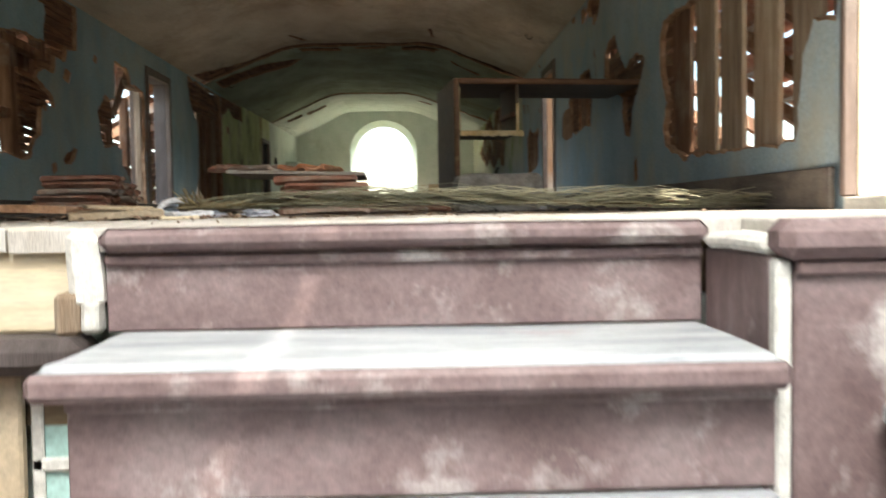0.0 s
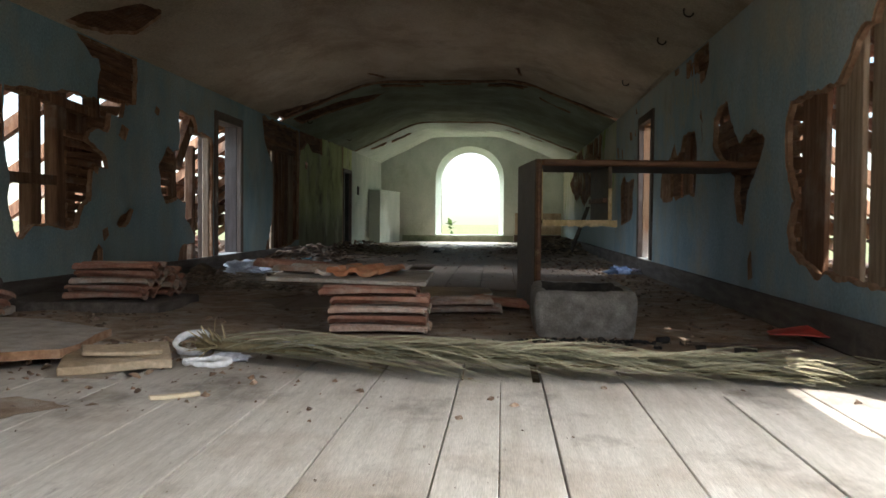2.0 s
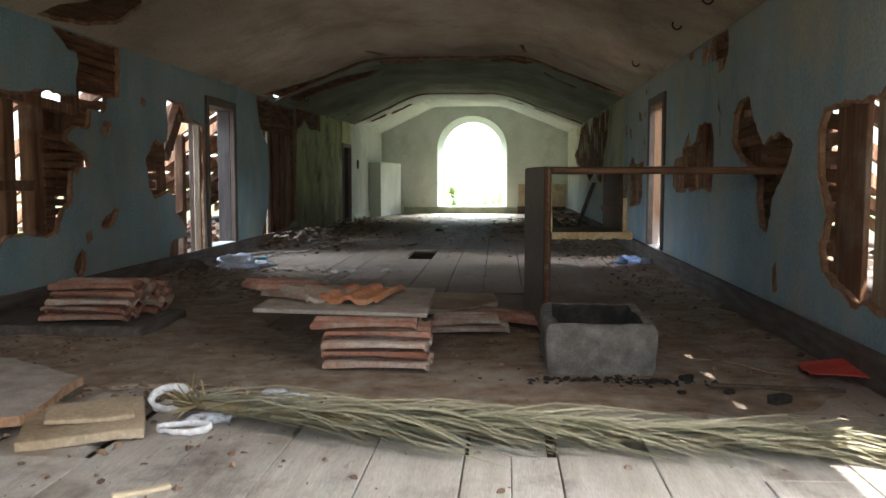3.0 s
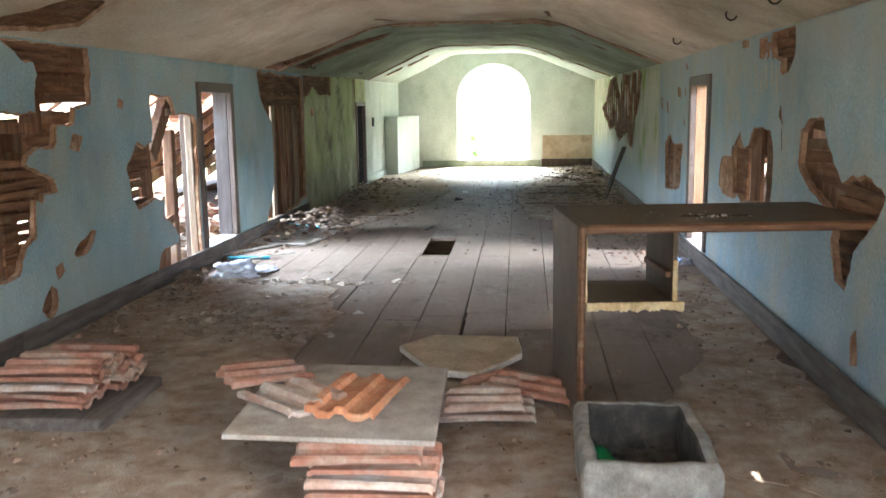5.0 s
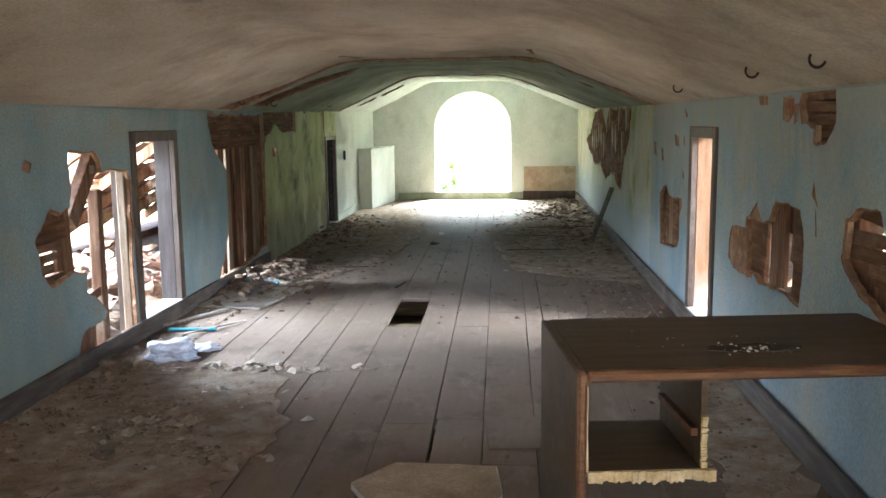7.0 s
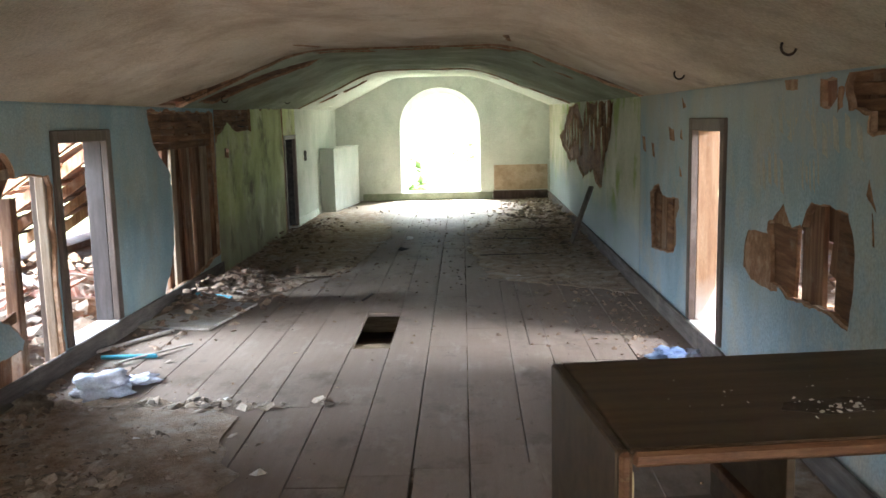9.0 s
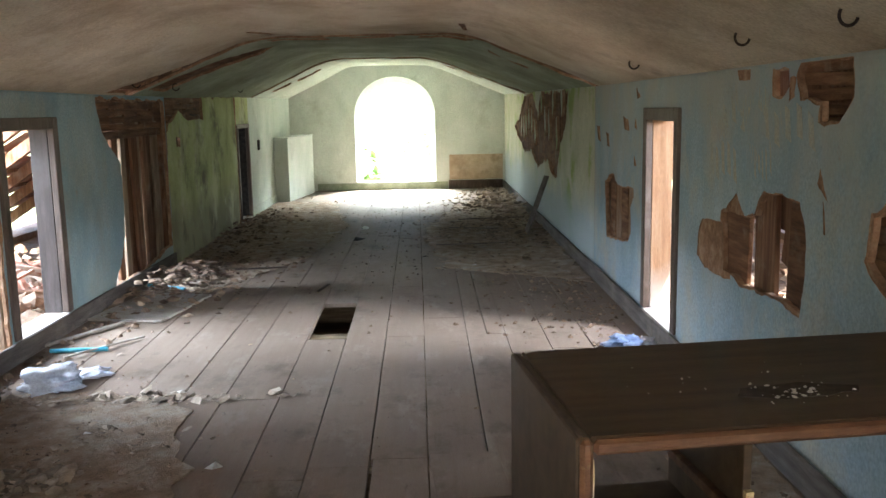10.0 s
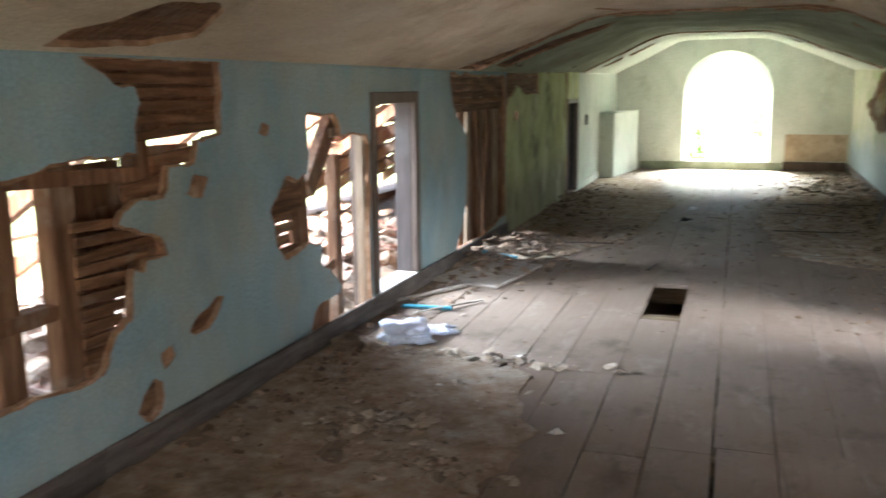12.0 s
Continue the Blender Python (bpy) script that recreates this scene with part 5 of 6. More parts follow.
bmesh.ops.transform(bm, matrix=pose(0.745, 4.60, 0.098, -86, 0, 10), verts=bm.verts)
tagged(part("plastic_bottle", bm, M_GREEN, smooth=True), "crumpled green plastic bottle lying in the trough", "bottle")


# ---- terracotta roof tiles ----
def tile_mesh(name, material, broken=0.0):
    """A ribbed interlocking roof tile 0.41 long and 0.25 wide, length along x."""
    bm = bmesh.new()
    prof = [(-0.125, 0.018), (-0.112, 0.026), (-0.098, 0.018), (-0.082, 0.008), (-0.05, 0.006), (-0.03, 0.012), (-0.016, 0.028), (0.016, 0.028), (0.03, 0.012), (0.05, 0.006), (0.082, 0.008), (0.095, 0.024), (0.125, 0.026)]
    cols = []
    for x in (-0.205, -0.195, 0.0, 0.19, 0.205):
        t = 0.008 if abs(x) > 0.2 else 0.0
        top = [bm.verts.new((x + (broken * 0.2 * math.sin(y * 60) if x < -0.19 else 0), y, z + 0.006 - t)) for y, z in prof]
        bot = [bm.verts.new((x + (broken * 0.2 * math.sin(y * 60) if x < -0.19 else 0), y, z - 0.008 - (0.010 if abs(x) > 0.19 else 0))) for y, z in prof]
        cols.append((top, bot))
    for (t0, b0), (t1, b1) in zip(cols, cols[1:]):
        for i in range(len(prof) - 1):
            bm.faces.new([t0[i], t1[i], t1[i + 1], t0[i + 1]])
            bm.faces.new([b0[i], b0[i + 1], b1[i + 1], b1[i]])
        bm.faces.new([t0[0], b0[0], b1[0], t1[0]])
        bm.faces.new([t0[-1], t1[-1], b1[-1], b0[-1]])
    for (t, b), flip in ((cols[0], False), (cols[-1], True)):
        for i in range(len(prof) - 1):
            q = [t[i], t[i + 1], b[i + 1], b[i]]
            bm.faces.new(q[::-1] if flip else q)
    bmesh.ops.recalc_face_normals(bm, faces=bm.faces)
    if broken:
        for v in bm.verts:
            v.co.x *= 1 - broken
    return mesh_of(bm, name, material)


TILES = [tile_mesh("roof_tile", M_TILE), tile_mesh("roof_tile", M_TILE_G), tile_mesh("roof_tile", M_TILE_O), tile_mesh("roof_tile", M_TILE, 0.3), tile_mesh("roof_tile", M_TILE_G, 0.3)]


def tile(kind_, x, y, z, rz=0.0, rx=0.0, ry=0.0, label="dusty red terracotta roof tile in a stack", group="stacked roof tiles"):
    ob = new("roof_tile", TILES[kind_])
    ob.matrix_world = pose(x, y, z, rx, ry, rz)
    return tagged(ob, label, "roof tile", group)


z = 0.012
for i in range(4):      # stack in the middle
    tile((1, 0, 1, 0)[i], -0.03 + RNG.uniform(-0.02, 0.02), 4.63 + RNG.uniform(-0.012, 0.012), z, RNG.uniform(-3, 3) + 180 * (i % 2))
    z += 0.040
tile(0, -0.07, 4.64, z - 0.002, 4)
Z_BOARD = z + 0.038
tagged(part("board", box((-0.53, 4.60, Z_BOARD), (0.165, 5.40, Z_BOARD + 0.018), 0.003, (0, 1.5, 2), wobble=0.003), M_BOARD), "grey dusty panel lying on the tile stack", "board")
tile(0, -0.10, 4.98, 0.012, 3)
tile(1, -0.12, 5.18, 0.012, -4)
tile(0, -0.10, 5.0, 0.052, 2)
tile(1, -0.1, 5.16, 0.052, 2)
tile(0, -0.10, 5.05, 0.092, 1)
tile(0, -0.1, 5.08, 0.132, 1)
zt = Z_BOARD + 0.030
tile(2, -0.13, 4.96, zt, 80, label="bright orange terracotta roof tile on the grey panel", group="tiles on the panel")
tile(4, -0.36, 4.92, zt, -40, label="mortar-stained terracotta roof tile on the grey panel", group="tiles on the panel")
tile(3, -0.53, 5.17, zt + 0.01, 35, 0, 4, label="broken red roof tile on the grey panel", group="tiles on the panel")
z = 0.012
for i in range(2):      # low heap behind
    tile((1, 4)[i], 0.30 + 0.01 * i, 5.46 + 0.02 * i, z, 2 + 3 * i, label="greyed terracotta roof tile in a low heap", group="low tile heap")
    z += 0.036
tile(0, 0.50, 5.74, 0.02, -20, 0, 3, label="broken red terracotta tile on the floor", group="low tile heap")
tile(3, 0.36, 5.82, 0.012, 40, label="broken red terracotta tile on the floor", group="low tile heap")

# stack by the left wall, on a flat slab
tagged(part("slab", box((-2.12, 5.16, 0.0), (-1.22, 5.75, 0.055), 0.008, wobble=0.008, cuts=3), M_SKIRT), "dark dusty slab under the tile stack", "slab")
z = 0.068
for i in range(5):
    tile((0, 0, 1, 0, 0)[i], -1.56 + RNG.uniform(-0.02, 0.02) + 0.02 * i, 5.34 + RNG.uniform(-0.01, 0.01), z, RNG.uniform(-5, 5) + 180 * (i % 2), group="tiles by the wall")
    z += 0.038
z = 0.068
for i in range(4):
    tile((0, 1, 0, 0)[i], -1.50 + RNG.uniform(-0.02, 0.02), 5.60, z, RNG.uniform(-4, 4), group="tiles by the wall")
    z += 0.038
z = 0.06
tagged(part("slab", box((-2.19, 4.5, 0.0), (-1.9, 5.05, 0.045), 0.008, wobble=0.008, cuts=2), M_BOARD), "broken grey slab by the wall", "slab")
for i in range(3):      # leaning tiles beside the near left hole
    tile(0, -2.0 + 0.01 * i, 4.66 + 0.03 * i, 0.09 + 0.035 * i, 70, 4, 16, label="red roof tile leaning beside the torn wall", group="leaning tiles")

# ---- panels and boards on the floor ----
hexa = [(-0.19, 6.34), (0.02, 5.96), (0.24, 5.92), (0.45, 6.25), (0.42, 6.54), (-0.03, 6.56)]
panel = thing("hexagonal_panel", (0.12, 6.25, 0), "six-sided buff panel with a broken white edge", "panel")
part("core", sheet(ragged(hexa, 0.004, 0.08), [], lambda u, v, d: (u, v, 0.038 - d + 0.02 * (v - 6.2)), 0.026, M_WHITE, M_WHITE), M_WHITE, panel, "chalky white plaster core")
part("face", sheet(ragged([(0.12 + (x - 0.12) * 0.985, 6.25 + (y - 6.25) * 0.97) for x, y in hexa], 0.006, 0.05, 4), [], lambda u, v, d: (u, v, 0.045 - d + 0.02 * (v - 6.2)), 0.0065, M_CARD, M_CARD), M_CARD, panel, "stained buff facing")
tagged(part("board", box((-2.1, 9.93, 0.004), (-1.52, 10.85, 0.022), 0.003, (0, 0.6, -9), wobble=0.003), M_BOARD), "grey flat board lying by the blue wall", "board")
tagged(part("board", sheet(ragged([(-2.15, 3.2), (-1.35, 3.28), (-0.93, 3.62), (-0.98, 4.1), (-1.4, 4.4), (-2.15, 4.45)], 0.02, 0.05), [],
                           lambda u, v, d: (u, v, 0.062 - d + 0.012 * noise.noise(Vector((u * 2, v * 2, 0)))), 0.03, M_BOARD, M_EDGE), M_BOARD), "large broken grey panel lying on rubble", "board")
tagged(part("board", box((-0.94, 3.51, 0.008), (-0.60, 3.87, 0.036), 0.004, (2, -2, 22), wobble=0.006, cuts=3), M_CARD), "tan broken wooden board with splintered ends", "board")
tagged(part("board", box((-0.88, 3.62, 0.042), (-0.63, 3.76, 0.056), 0.004, (2, 1, 26), wobble=0.006, cuts=2), M_CARD), "tan splintered piece of board", "board")
tagged(part("board", box((0.36, 6.85, 0.002), (0.66, 7.3, 0.010), 0.002, (0, 0, 4), wobble=0.003), M_FLOOR), "thin grey board flat on the floor", "board")
for (x, y, z0, ln, rz, ry, m_, lab) in ((-1.75, 9.2, 0.02, 0.62, 58, 1, M_BOARD, "grey stick lying by the doorway"), (-1.25, 11.9, 0.03, 0.5, 20, 2, M_TRIM, "dark stick in the rubble"),
                                        (1.45, 4.32, 0.012, 0.45, 172, 0, M_TRIM, "thin dark stick on the floor"), (-0.38, 3.18, 0.006, 0.14, 35, 0, M_PALEWOOD, "pale wood splinter on the floor"),
                                        (-0.55, 11.0, 0.01, 0.3, 80, 0, M_JAMB, "thin wood splinter on the floorboards"), (0.83, 13.2, 0.02, 0.8, 10, 1, M_TRIM, "dark lath in the debris"),
                                        (1.0, 14.3, 0.04, 0.9, 150, 2, M_TRIM, "dark lath in the debris"), (1.2, 15.2, 0.05, 1.0, 25, 2, M_TRIM, "dark lath in the debris"), (1.1, 16.5, 0.06, 0.9, 120, 2, M_TRIM, "dark lath in the debris")):
    ob = part("stick", box((-ln / 2, -0.011, -0.006), (ln / 2, 0.011, 0.006), 0.003, wobble=0.004, cuts=2), m_)
    ob.matrix_world = pose(x, y, z0, 0, ry, rz)
    tagged(ob, lab, "stick")
ob = part("leaning_board", box((-0.045, -0.012, 0.0), (0.045, 0.012, 0.75), 0.004, wobble=0.003, cuts=1), M_SKIRT)
ob.matrix_world = look((1.50, 13.85, 0.0), (1.50 - 0.235, 13.75, -0.62)) @ pose(0, 0, 0)
tagged(ob, "grey board leaning on the mouldy wall", "board")
for x, y, rz, ln, m_ in ((-1.9, 9.14, 4, 0.36, M_BLUEP), (-2.02, 9.55, 62, 0.7, M_BOARD), (-1.93, 11.15, -28, 0.42, M_BLUEP)):
    bm = bmesh.new()
    bmesh.ops.create_cone(bm, cap_ends=True, segments=10, radius1=0.014, radius2=0.014, depth=ln)
    bmesh.ops.transform(bm, matrix=pose(x, y, 0.016, 0, 90, rz), verts=bm.verts)
    tagged(part("pipe", bm, m_, smooth=False), "short length of turquoise plastic pipe" if m_ is M_BLUEP else "thin grey tube lying by the sill", "pipe")


# ---- plastic bags ----
def crumple(x, y, sx, sy, sz, material, label, seed, name="plastic_bag", rz=0.0):
    bm = bmesh.new()
    bmesh.ops.create_icosphere(bm, subdivisions=4, radius=1.0)
    for v in bm.verts:
        d = 0.55 + 0.42 * noise.noise(v.co * 1.6 + Vector((seed, 0, 0))) + 0.28 * abs(noise.noise(v.co * 4.0 + Vector((0, seed, 0)))) + 0.1 * noise.noise(v.co * 11)
        p = v.co * d
        v.co = Vector((p.x * sx, p.y * sy, max(0.0, p.z + 0.35) * sz))
    bmesh.ops.transform(bm, matrix=pose(x, y, 0.002, 0, 0, rz), verts=bm.verts)
    return tagged(part(name, bm, material, smooth=True), label, "bag")


crumple(-1.78, 8.42, 0.30, 0.22, 0.11, M_BAG_C, "crumpled cloudy plastic bag on the floorboards", 3.0)
crumple(-1.62, 8.62, 0.16, 0.13, 0.04, M_BAG_C, "thin cloudy plastic film on the floorboards", 8.0)
crumple(1.58, 8.98, 0.17, 0.12, 0.07, M_NAVY, "crumpled blue cloth by the doorway sill", 5.0, name="cloth")
crumple(1.72, 9.0, 0.10, 0.08, 0.05, M_BAG_C, "small pale plastic bag by the sill", 6.0)
crumple(-0.27, 4.07, 0.13, 0.07, 0.035, M_BAG_C, "thin clear plastic film beside the palm frond", 9.0)
crumple(-0.42, 3.80, 0.10, 0.06, 0.03, M_BAG_C, "thin clear plastic film beside the palm frond", 11.0)
crumple(-2.0, 4.98, 0.12, 0.08, 0.17, M_SKIRT, "pale grey lump of sacking by the wall", 12.0, name="sacking")
crumple(-2.02, 8.1, 0.13, 0.16, 0.09, M_RUBBLE_D, "lump of earth by the skirting", 13.0, name="earth_lump")


def bag_handle(x, y, rx, ry, tube, tilt, rz, label):
    """The looped handle of a carrier bag: a crumpled ring of film."""
    bm = bmesh.new()
    rows_ = []
    for i in range(36):
        a = 2 * math.pi * i / 36
        ring = []
        for k in range(8):
            b = 2 * math.pi * k / 8
            w = tube * (0.9 + 0.9 * noise.noise(Vector((math.cos(a) * 2, math.sin(a) * 2, k * 0.7 + rz))) + 0.5 * max(0, math.cos(a)))
            p = Vector((math.cos(a) * (rx + w * math.cos(b)), math.sin(a) * (ry + w * math.cos(b)), w * 1.3 * math.sin(b)))
            ring.append(bm.verts.new(p + noise.noise_vector(p * 45) * 0.004))
        rows_.append(ring)
    for i in range(36):
        p, q = rows_[i - 1], rows_[i]
        for k in range(8):
            bm.faces.new([p[k], q[k], q[(k + 1) % 8], p[(k + 1) % 8]])
    bmesh.ops.transform(bm, matrix=pose(x, y, 0, tilt, 0, rz), verts=bm.verts)
    low = min(v.co.z for v in bm.verts)
    for v in bm.verts:
        v.co.z -= low
    return tagged(part("plastic_bag", bm, M_BAG, smooth=True), label, "bag")


bag_handle(-0.585, 3.90, 0.066, 0.036, 0.012, 58, 4, "white plastic carrier bag with its handle standing up")
bag_handle(-0.46, 3.67, 0.075, 0.03, 0.007, 10, 8, "flattened white plastic bag handle on the floor")

# ---- dried palm frond ----
palm = thing("palm_frond", (0.4, 3.75, 0), "dried grey-green palm frond lying across the floorboards", "palm frond")


def stem_at(t):
    return Vector((-0.56 + 2.3 * t, 3.60 + 0.27 * math.exp(-5.0 * t) - 0.05 * t, 0.045 + 0.015 * math.sin(t * 5)))


bm = bmesh.new()
prev = None
for i in range(25):
    t = i / 24
    c = stem_at(t)
    r = 0.016 * (1 - 0.8 * t) + 0.002
    ring = [bm.verts.new(c + Vector((0, math.cos(a) * r * 1.3, math.sin(a) * r))) for a in [2 * math.pi * k / 7 for k in range(7)]]
    if prev:
        for k in range(7):
            bm.faces.new([prev[k], prev[(k + 1) % 7], ring[(k + 1) % 7], ring[k]])
    prev = ring
part("stem", bm, M_PALM_ST, palm, smooth=True)
for i in range(290):
    t = RNG.random() ** 0.85 * 0.96
    c = stem_at(t) + Vector((0, RNG.uniform(-0.03, 0.03), RNG.uniform(-0.02, 0.02)))
    side = 1 if i % 2 else -1
    ang = math.radians(RNG.uniform(1, 17)) * side - 0.06 - 0.12 * (t < 0.25)
    ln = RNG.uniform(0.4, 0.75) * (1 - 0.4 * t)
    w = RNG.uniform(0.006, 0.012)
    bm = bmesh.new()
    prev = None
    lift = RNG.uniform(0.0, 0.065)
    for k in range(5):
        u = k / 4
        p = c + Vector((math.cos(ang) * ln * u, math.sin(ang) * ln * u + side * 0.03 * u * u, lift * math.sin(u * 2.6) - 0.0 - (c.z - 0.008) * u * u))
        ww = w * (1 - u) ** 0.6 + 0.0006
        n_ = Vector((-math.sin(ang), math.cos(ang), 0))
        row = [bm.verts.new(p - n_ * ww), bm.verts.new(p + Vector((0, 0, 0.004 * (1 - u)))), bm.verts.new(p + n_ * ww)]
        if prev:
            bm.faces.new([prev[0], row[0], row[1], prev[1]])
            bm.faces.new([prev[1], row[1], row[2], prev[2]])
        prev = row
    part("leaflet", bm, M_PALM, palm)
for i in range(46):     # frayed stalk fibres at the root
    a = RNG.uniform(1.7, 4.9)
    ln = RNG.uniform(0.06, 0.17)
    c = stem_at(0.03) + Vector((RNG.uniform(-0.01, 0.05), 0, -0.01))
    e = c + Vector((math.cos(a) * ln * 0.55, math.sin(a) * ln, RNG.uniform(-0.03, 0.09)))
    e.z = max(e.z, 0.005)
    w = Vector((0.003, 0.002, 0))
    bm = bmesh.new()
    vs = [bm.verts.new(p) for p in (c - w, c + w, e + w * 0.6, e - w * 0.6, (c + e) / 2 + Vector((0, 0, 0.006)))]
    for f in ((0, 1, 4), (1, 2, 4), (2, 3, 4), (3, 0, 4)):
        bm.faces.new([vs[k] for k in f])
    part("stalk", bm, M_PALM_ST, palm)

# ---- small things ----
tagged(part("plastic_scrap", sheet(ragged([(1.60, 4.42), (1.79, 4.36), (1.79, 4.62), (1.64, 4.70)], 0.02, 0.03), [], lambda u, v, d: (u, v, 0.055 - d + 0.25 * (u - 1.72) * (v - 4.5) * 4 - 0.1 * (1.79 - u)), 0.004, M_RED, M_RED), M_RED),
       "bent scrap of faded red plastic by the skirting", "plastic scrap")
for x, y, s_ in ((1.40, 4.14, 0.03), (1.27, 4.27, 0.016), (1.16, 4.47, 0.02), (1.10, 4.25, 0.012)):
    bm = box((x - s_ * 1.4, y - s_ * 0.7, 0.0), (x + s_ * 1.4, y + s_ * 0.7, s_), 0.004, (0, 0, -20 + x * 40), wobble=0.008, cuts=2)
    tagged(part("charred_lump", bm, M_ASH_SHADE), "small black charred lump on the floor", "charcoal", "charred lumps")
litter("ash_heap", "black charred twigs in front of the trough", "ash", [(0.86, 4.42, 0.36, 0.05, 240, 0.004, 0.02, 0.012), (0.7, 4.36, 0.5, 0.05, 60, 0.003, 0.01, 0)], M_ASH_SHADE, 0.0, 6)
# the near-black lump at y 13.8 takes the place of a small floor hole
for x, y, s_ in ((-0.58, 7.25, 0.05), (-0.47, 14.75, 0.09), (0.8, 11.95, 0.06), (-1.0, 8.24, 0.05), (-1.28, 7.66, 0.045), (-0.47, 13.8, 0.1)):
    bm = bmesh.new()
    chip(bm, (x, y, 0.0), s_, 0.5)
    bmesh.ops.subdivide_edges(bm, edges=bm.edges[:], cuts=1)
    tagged(part("plaster_lump", bm, M_WHITE if y != 13.8 else M_ASH_SHADE), "broken lump of pale plaster on the floorboards" if y != 13.8 else "dark lump in place of a small hole in the floorboards", "plaster lump", "plaster lumps")


tagged(part("mud_stain", sheet(ragged([(0.36, 2.20), (0.45, 2.14), (0.50, 2.04), (0.55, 2.14), (0.64, 2.22), (0.57, 2.28), (0.48, 2.25), (0.41, 2.30)], 0.03, 0.02), [], lambda u, v, d: (u, v, 0.0012 - d), 0.001, M_STAINED, M_STAINED), M_STAINED),
       "dried brown stain on the pale floorboards", "stain")
tagged(part("mud_stain", sheet(ragged([(-1.05, 2.75), (-0.75, 2.8), (-0.6, 3.05), (-0.8, 3.15), (-1.1, 2.95)], 0.03, 0.02), [], lambda u, v, d: (u, v, 0.0016 - d), 0.001, M_DIRT, M_DIRT), M_DIRT),
       "damp brown stain beside the broken panel", "stain")

for i, (y, z, w_, h_) in enumerate(((7.45, 1.50, 0.05, 0.12), (7.62, 1.47, 0.07, 0.16), (7.80, 1.52, 0.05, 0.10), (7.95, 1.38, 0.06, 0.10), (7.55, 1.30, 0.05, 0.10), (8.15, 1.48, 0.04, 0.14), (7.28, 1.42, 0.05, 0.07), (8.0, 1.24, 0.05, 0.06), (7.18, 1.41, 0.27, 0.15), (7.43, 1.25, 0.10, 0.15), (7.93, 1.23, 0.20, 0.17), (7.69, 1.44, 0.26, 0.11))):
    for k in range(5):      # chalky trowel strokes, each a thin ragged film on the wall
        yy, zz = y + (k - 2) * w_ * 0.42, z + 0.02 * math.sin(i * 3 + k * 2.0)
        part("scuff", sheet(ragged([(yy - w_ * 0.11, zz - h_ / 2), (yy + w_ * 0.11, zz - h_ / 2 + 0.02), (yy + w_ * 0.13 + 0.015, zz + h_ / 2), (yy - w_ * 0.04 + 0.015, zz + h_ / 2 - 0.02)], 0.006, 0.012, i * 5 + k), [],
                            lambda u, v, d: (right_place(u, v, 0)[0] - 0.0015 + d, u, v), 0.001, M_SCUFF, M_SCUFF), M_SCUFF, wall_right, "buff scuff stroke")

# ---- iron rings under the ceiling ----
def hook(x, y, r, turn):
    z = ceil_z(x, y)
    bm = bmesh.new()
    prev = None
    for i in range(19):
        a = math.radians(60 + 290 * i / 18)
        c = Vector((math.cos(a) * r, 0, math.sin(a) * r - r))
        t = Vector((-math.sin(a), 0, math.cos(a)))
        o = Vector((math.cos(a), 0, math.sin(a)))
        ring = [bm.verts.new(c + (o * math.cos(b) + Vector((0, 1, 0)) * math.sin(b)) * 0.0055) for b in [2 * math.pi * k / 6 for k in range(6)]]
        if prev:
            for k in range(6):
                bm.faces.new([prev[k], prev[(k + 1) % 6], ring[(k + 1) % 6], ring[k]])
        else:
            bm.faces.new(ring)
        prev = ring
    bm.faces.new(prev[::-1])
    ob = part("ceiling_hook", bm, M_IRON, smooth=True)
    ob.matrix_world = pose(x, y, z + 0.026, 0, 0, turn)
    return tagged(ob, "rusty open iron ring hooked into the ceiling", "hook", "ceiling hooks")


for x, y in ((1.60, 8.92), (1.60, 7.12), (1.605, 6.26), (1.60, 5.36), (-1.98, 10.9), (-2.0, 12.1), (-2.0, 15.0)):
    hook(x, y, 0.031, 8)

# ---- low white box cupboard in the far corner ----
cup = thing("cupboard", (-2.0, 19.2, 0), "low white painted cupboard against the far corner", "cupboard")
part("body", box((-2.08, 18.30, 0.0), (-1.84, 19.95, 1.05), 0.006, wobble=0.003), M_PALE, cup)
part("top", box((-2.085, 18.285, 1.051), (-1.825, 19.965, 1.075), 0.005), M_PALE, cup)
cup.rotation_euler = (0, 0, radians(-7))
# near-black block put where the wall has a dark hole, for its shade
tagged(part("wall_knob", box((XL + 0.004, 16.95, 0.93), (XL + 0.03, 17.05, 1.09), 0.012), M_ASH_SHADE), "dark block in place of a hole in the pale wall", "cover")

# ---- dirt, rubble and crumbs ----
def dirt(name, label, pts, h, material, seed):
    out_ = ragged(pts, 0.10, 0.08, seed)
    cx, cy = sum(p[0] for p in pts) / len(pts), sum(p[1] for p in pts) / len(pts)
    def lay(u, v, d):
        e = noise.noise(Vector((u * 3.1, v * 3.1, seed))) + 0.6 * noise.noise(Vector((u * 9, v * 9, seed))) + 0.3 * noise.noise(Vector((u * 27, v * 27, seed)))
        return (min(max(u, XL + 0.036), XR - 0.036), v, max(-0.004, h * (0.42 + e)) if d == 0 else -0.006)
    return tagged(part(name, sheet(out_, [], lay, 1.0, material, material, 0.06), material), label, "dirt", kind="stuff")


dirt("dirt_layer", "brown earth and plaster dust over the floorboards", [(-2.16, 5.8), (-1.3, 5.7), (-0.75, 6.3), (-0.7, 7.2), (-1.0, 8.1), (-1.5, 8.35), (-2.16, 8.2)], 0.014, M_DIRT, 1.0)
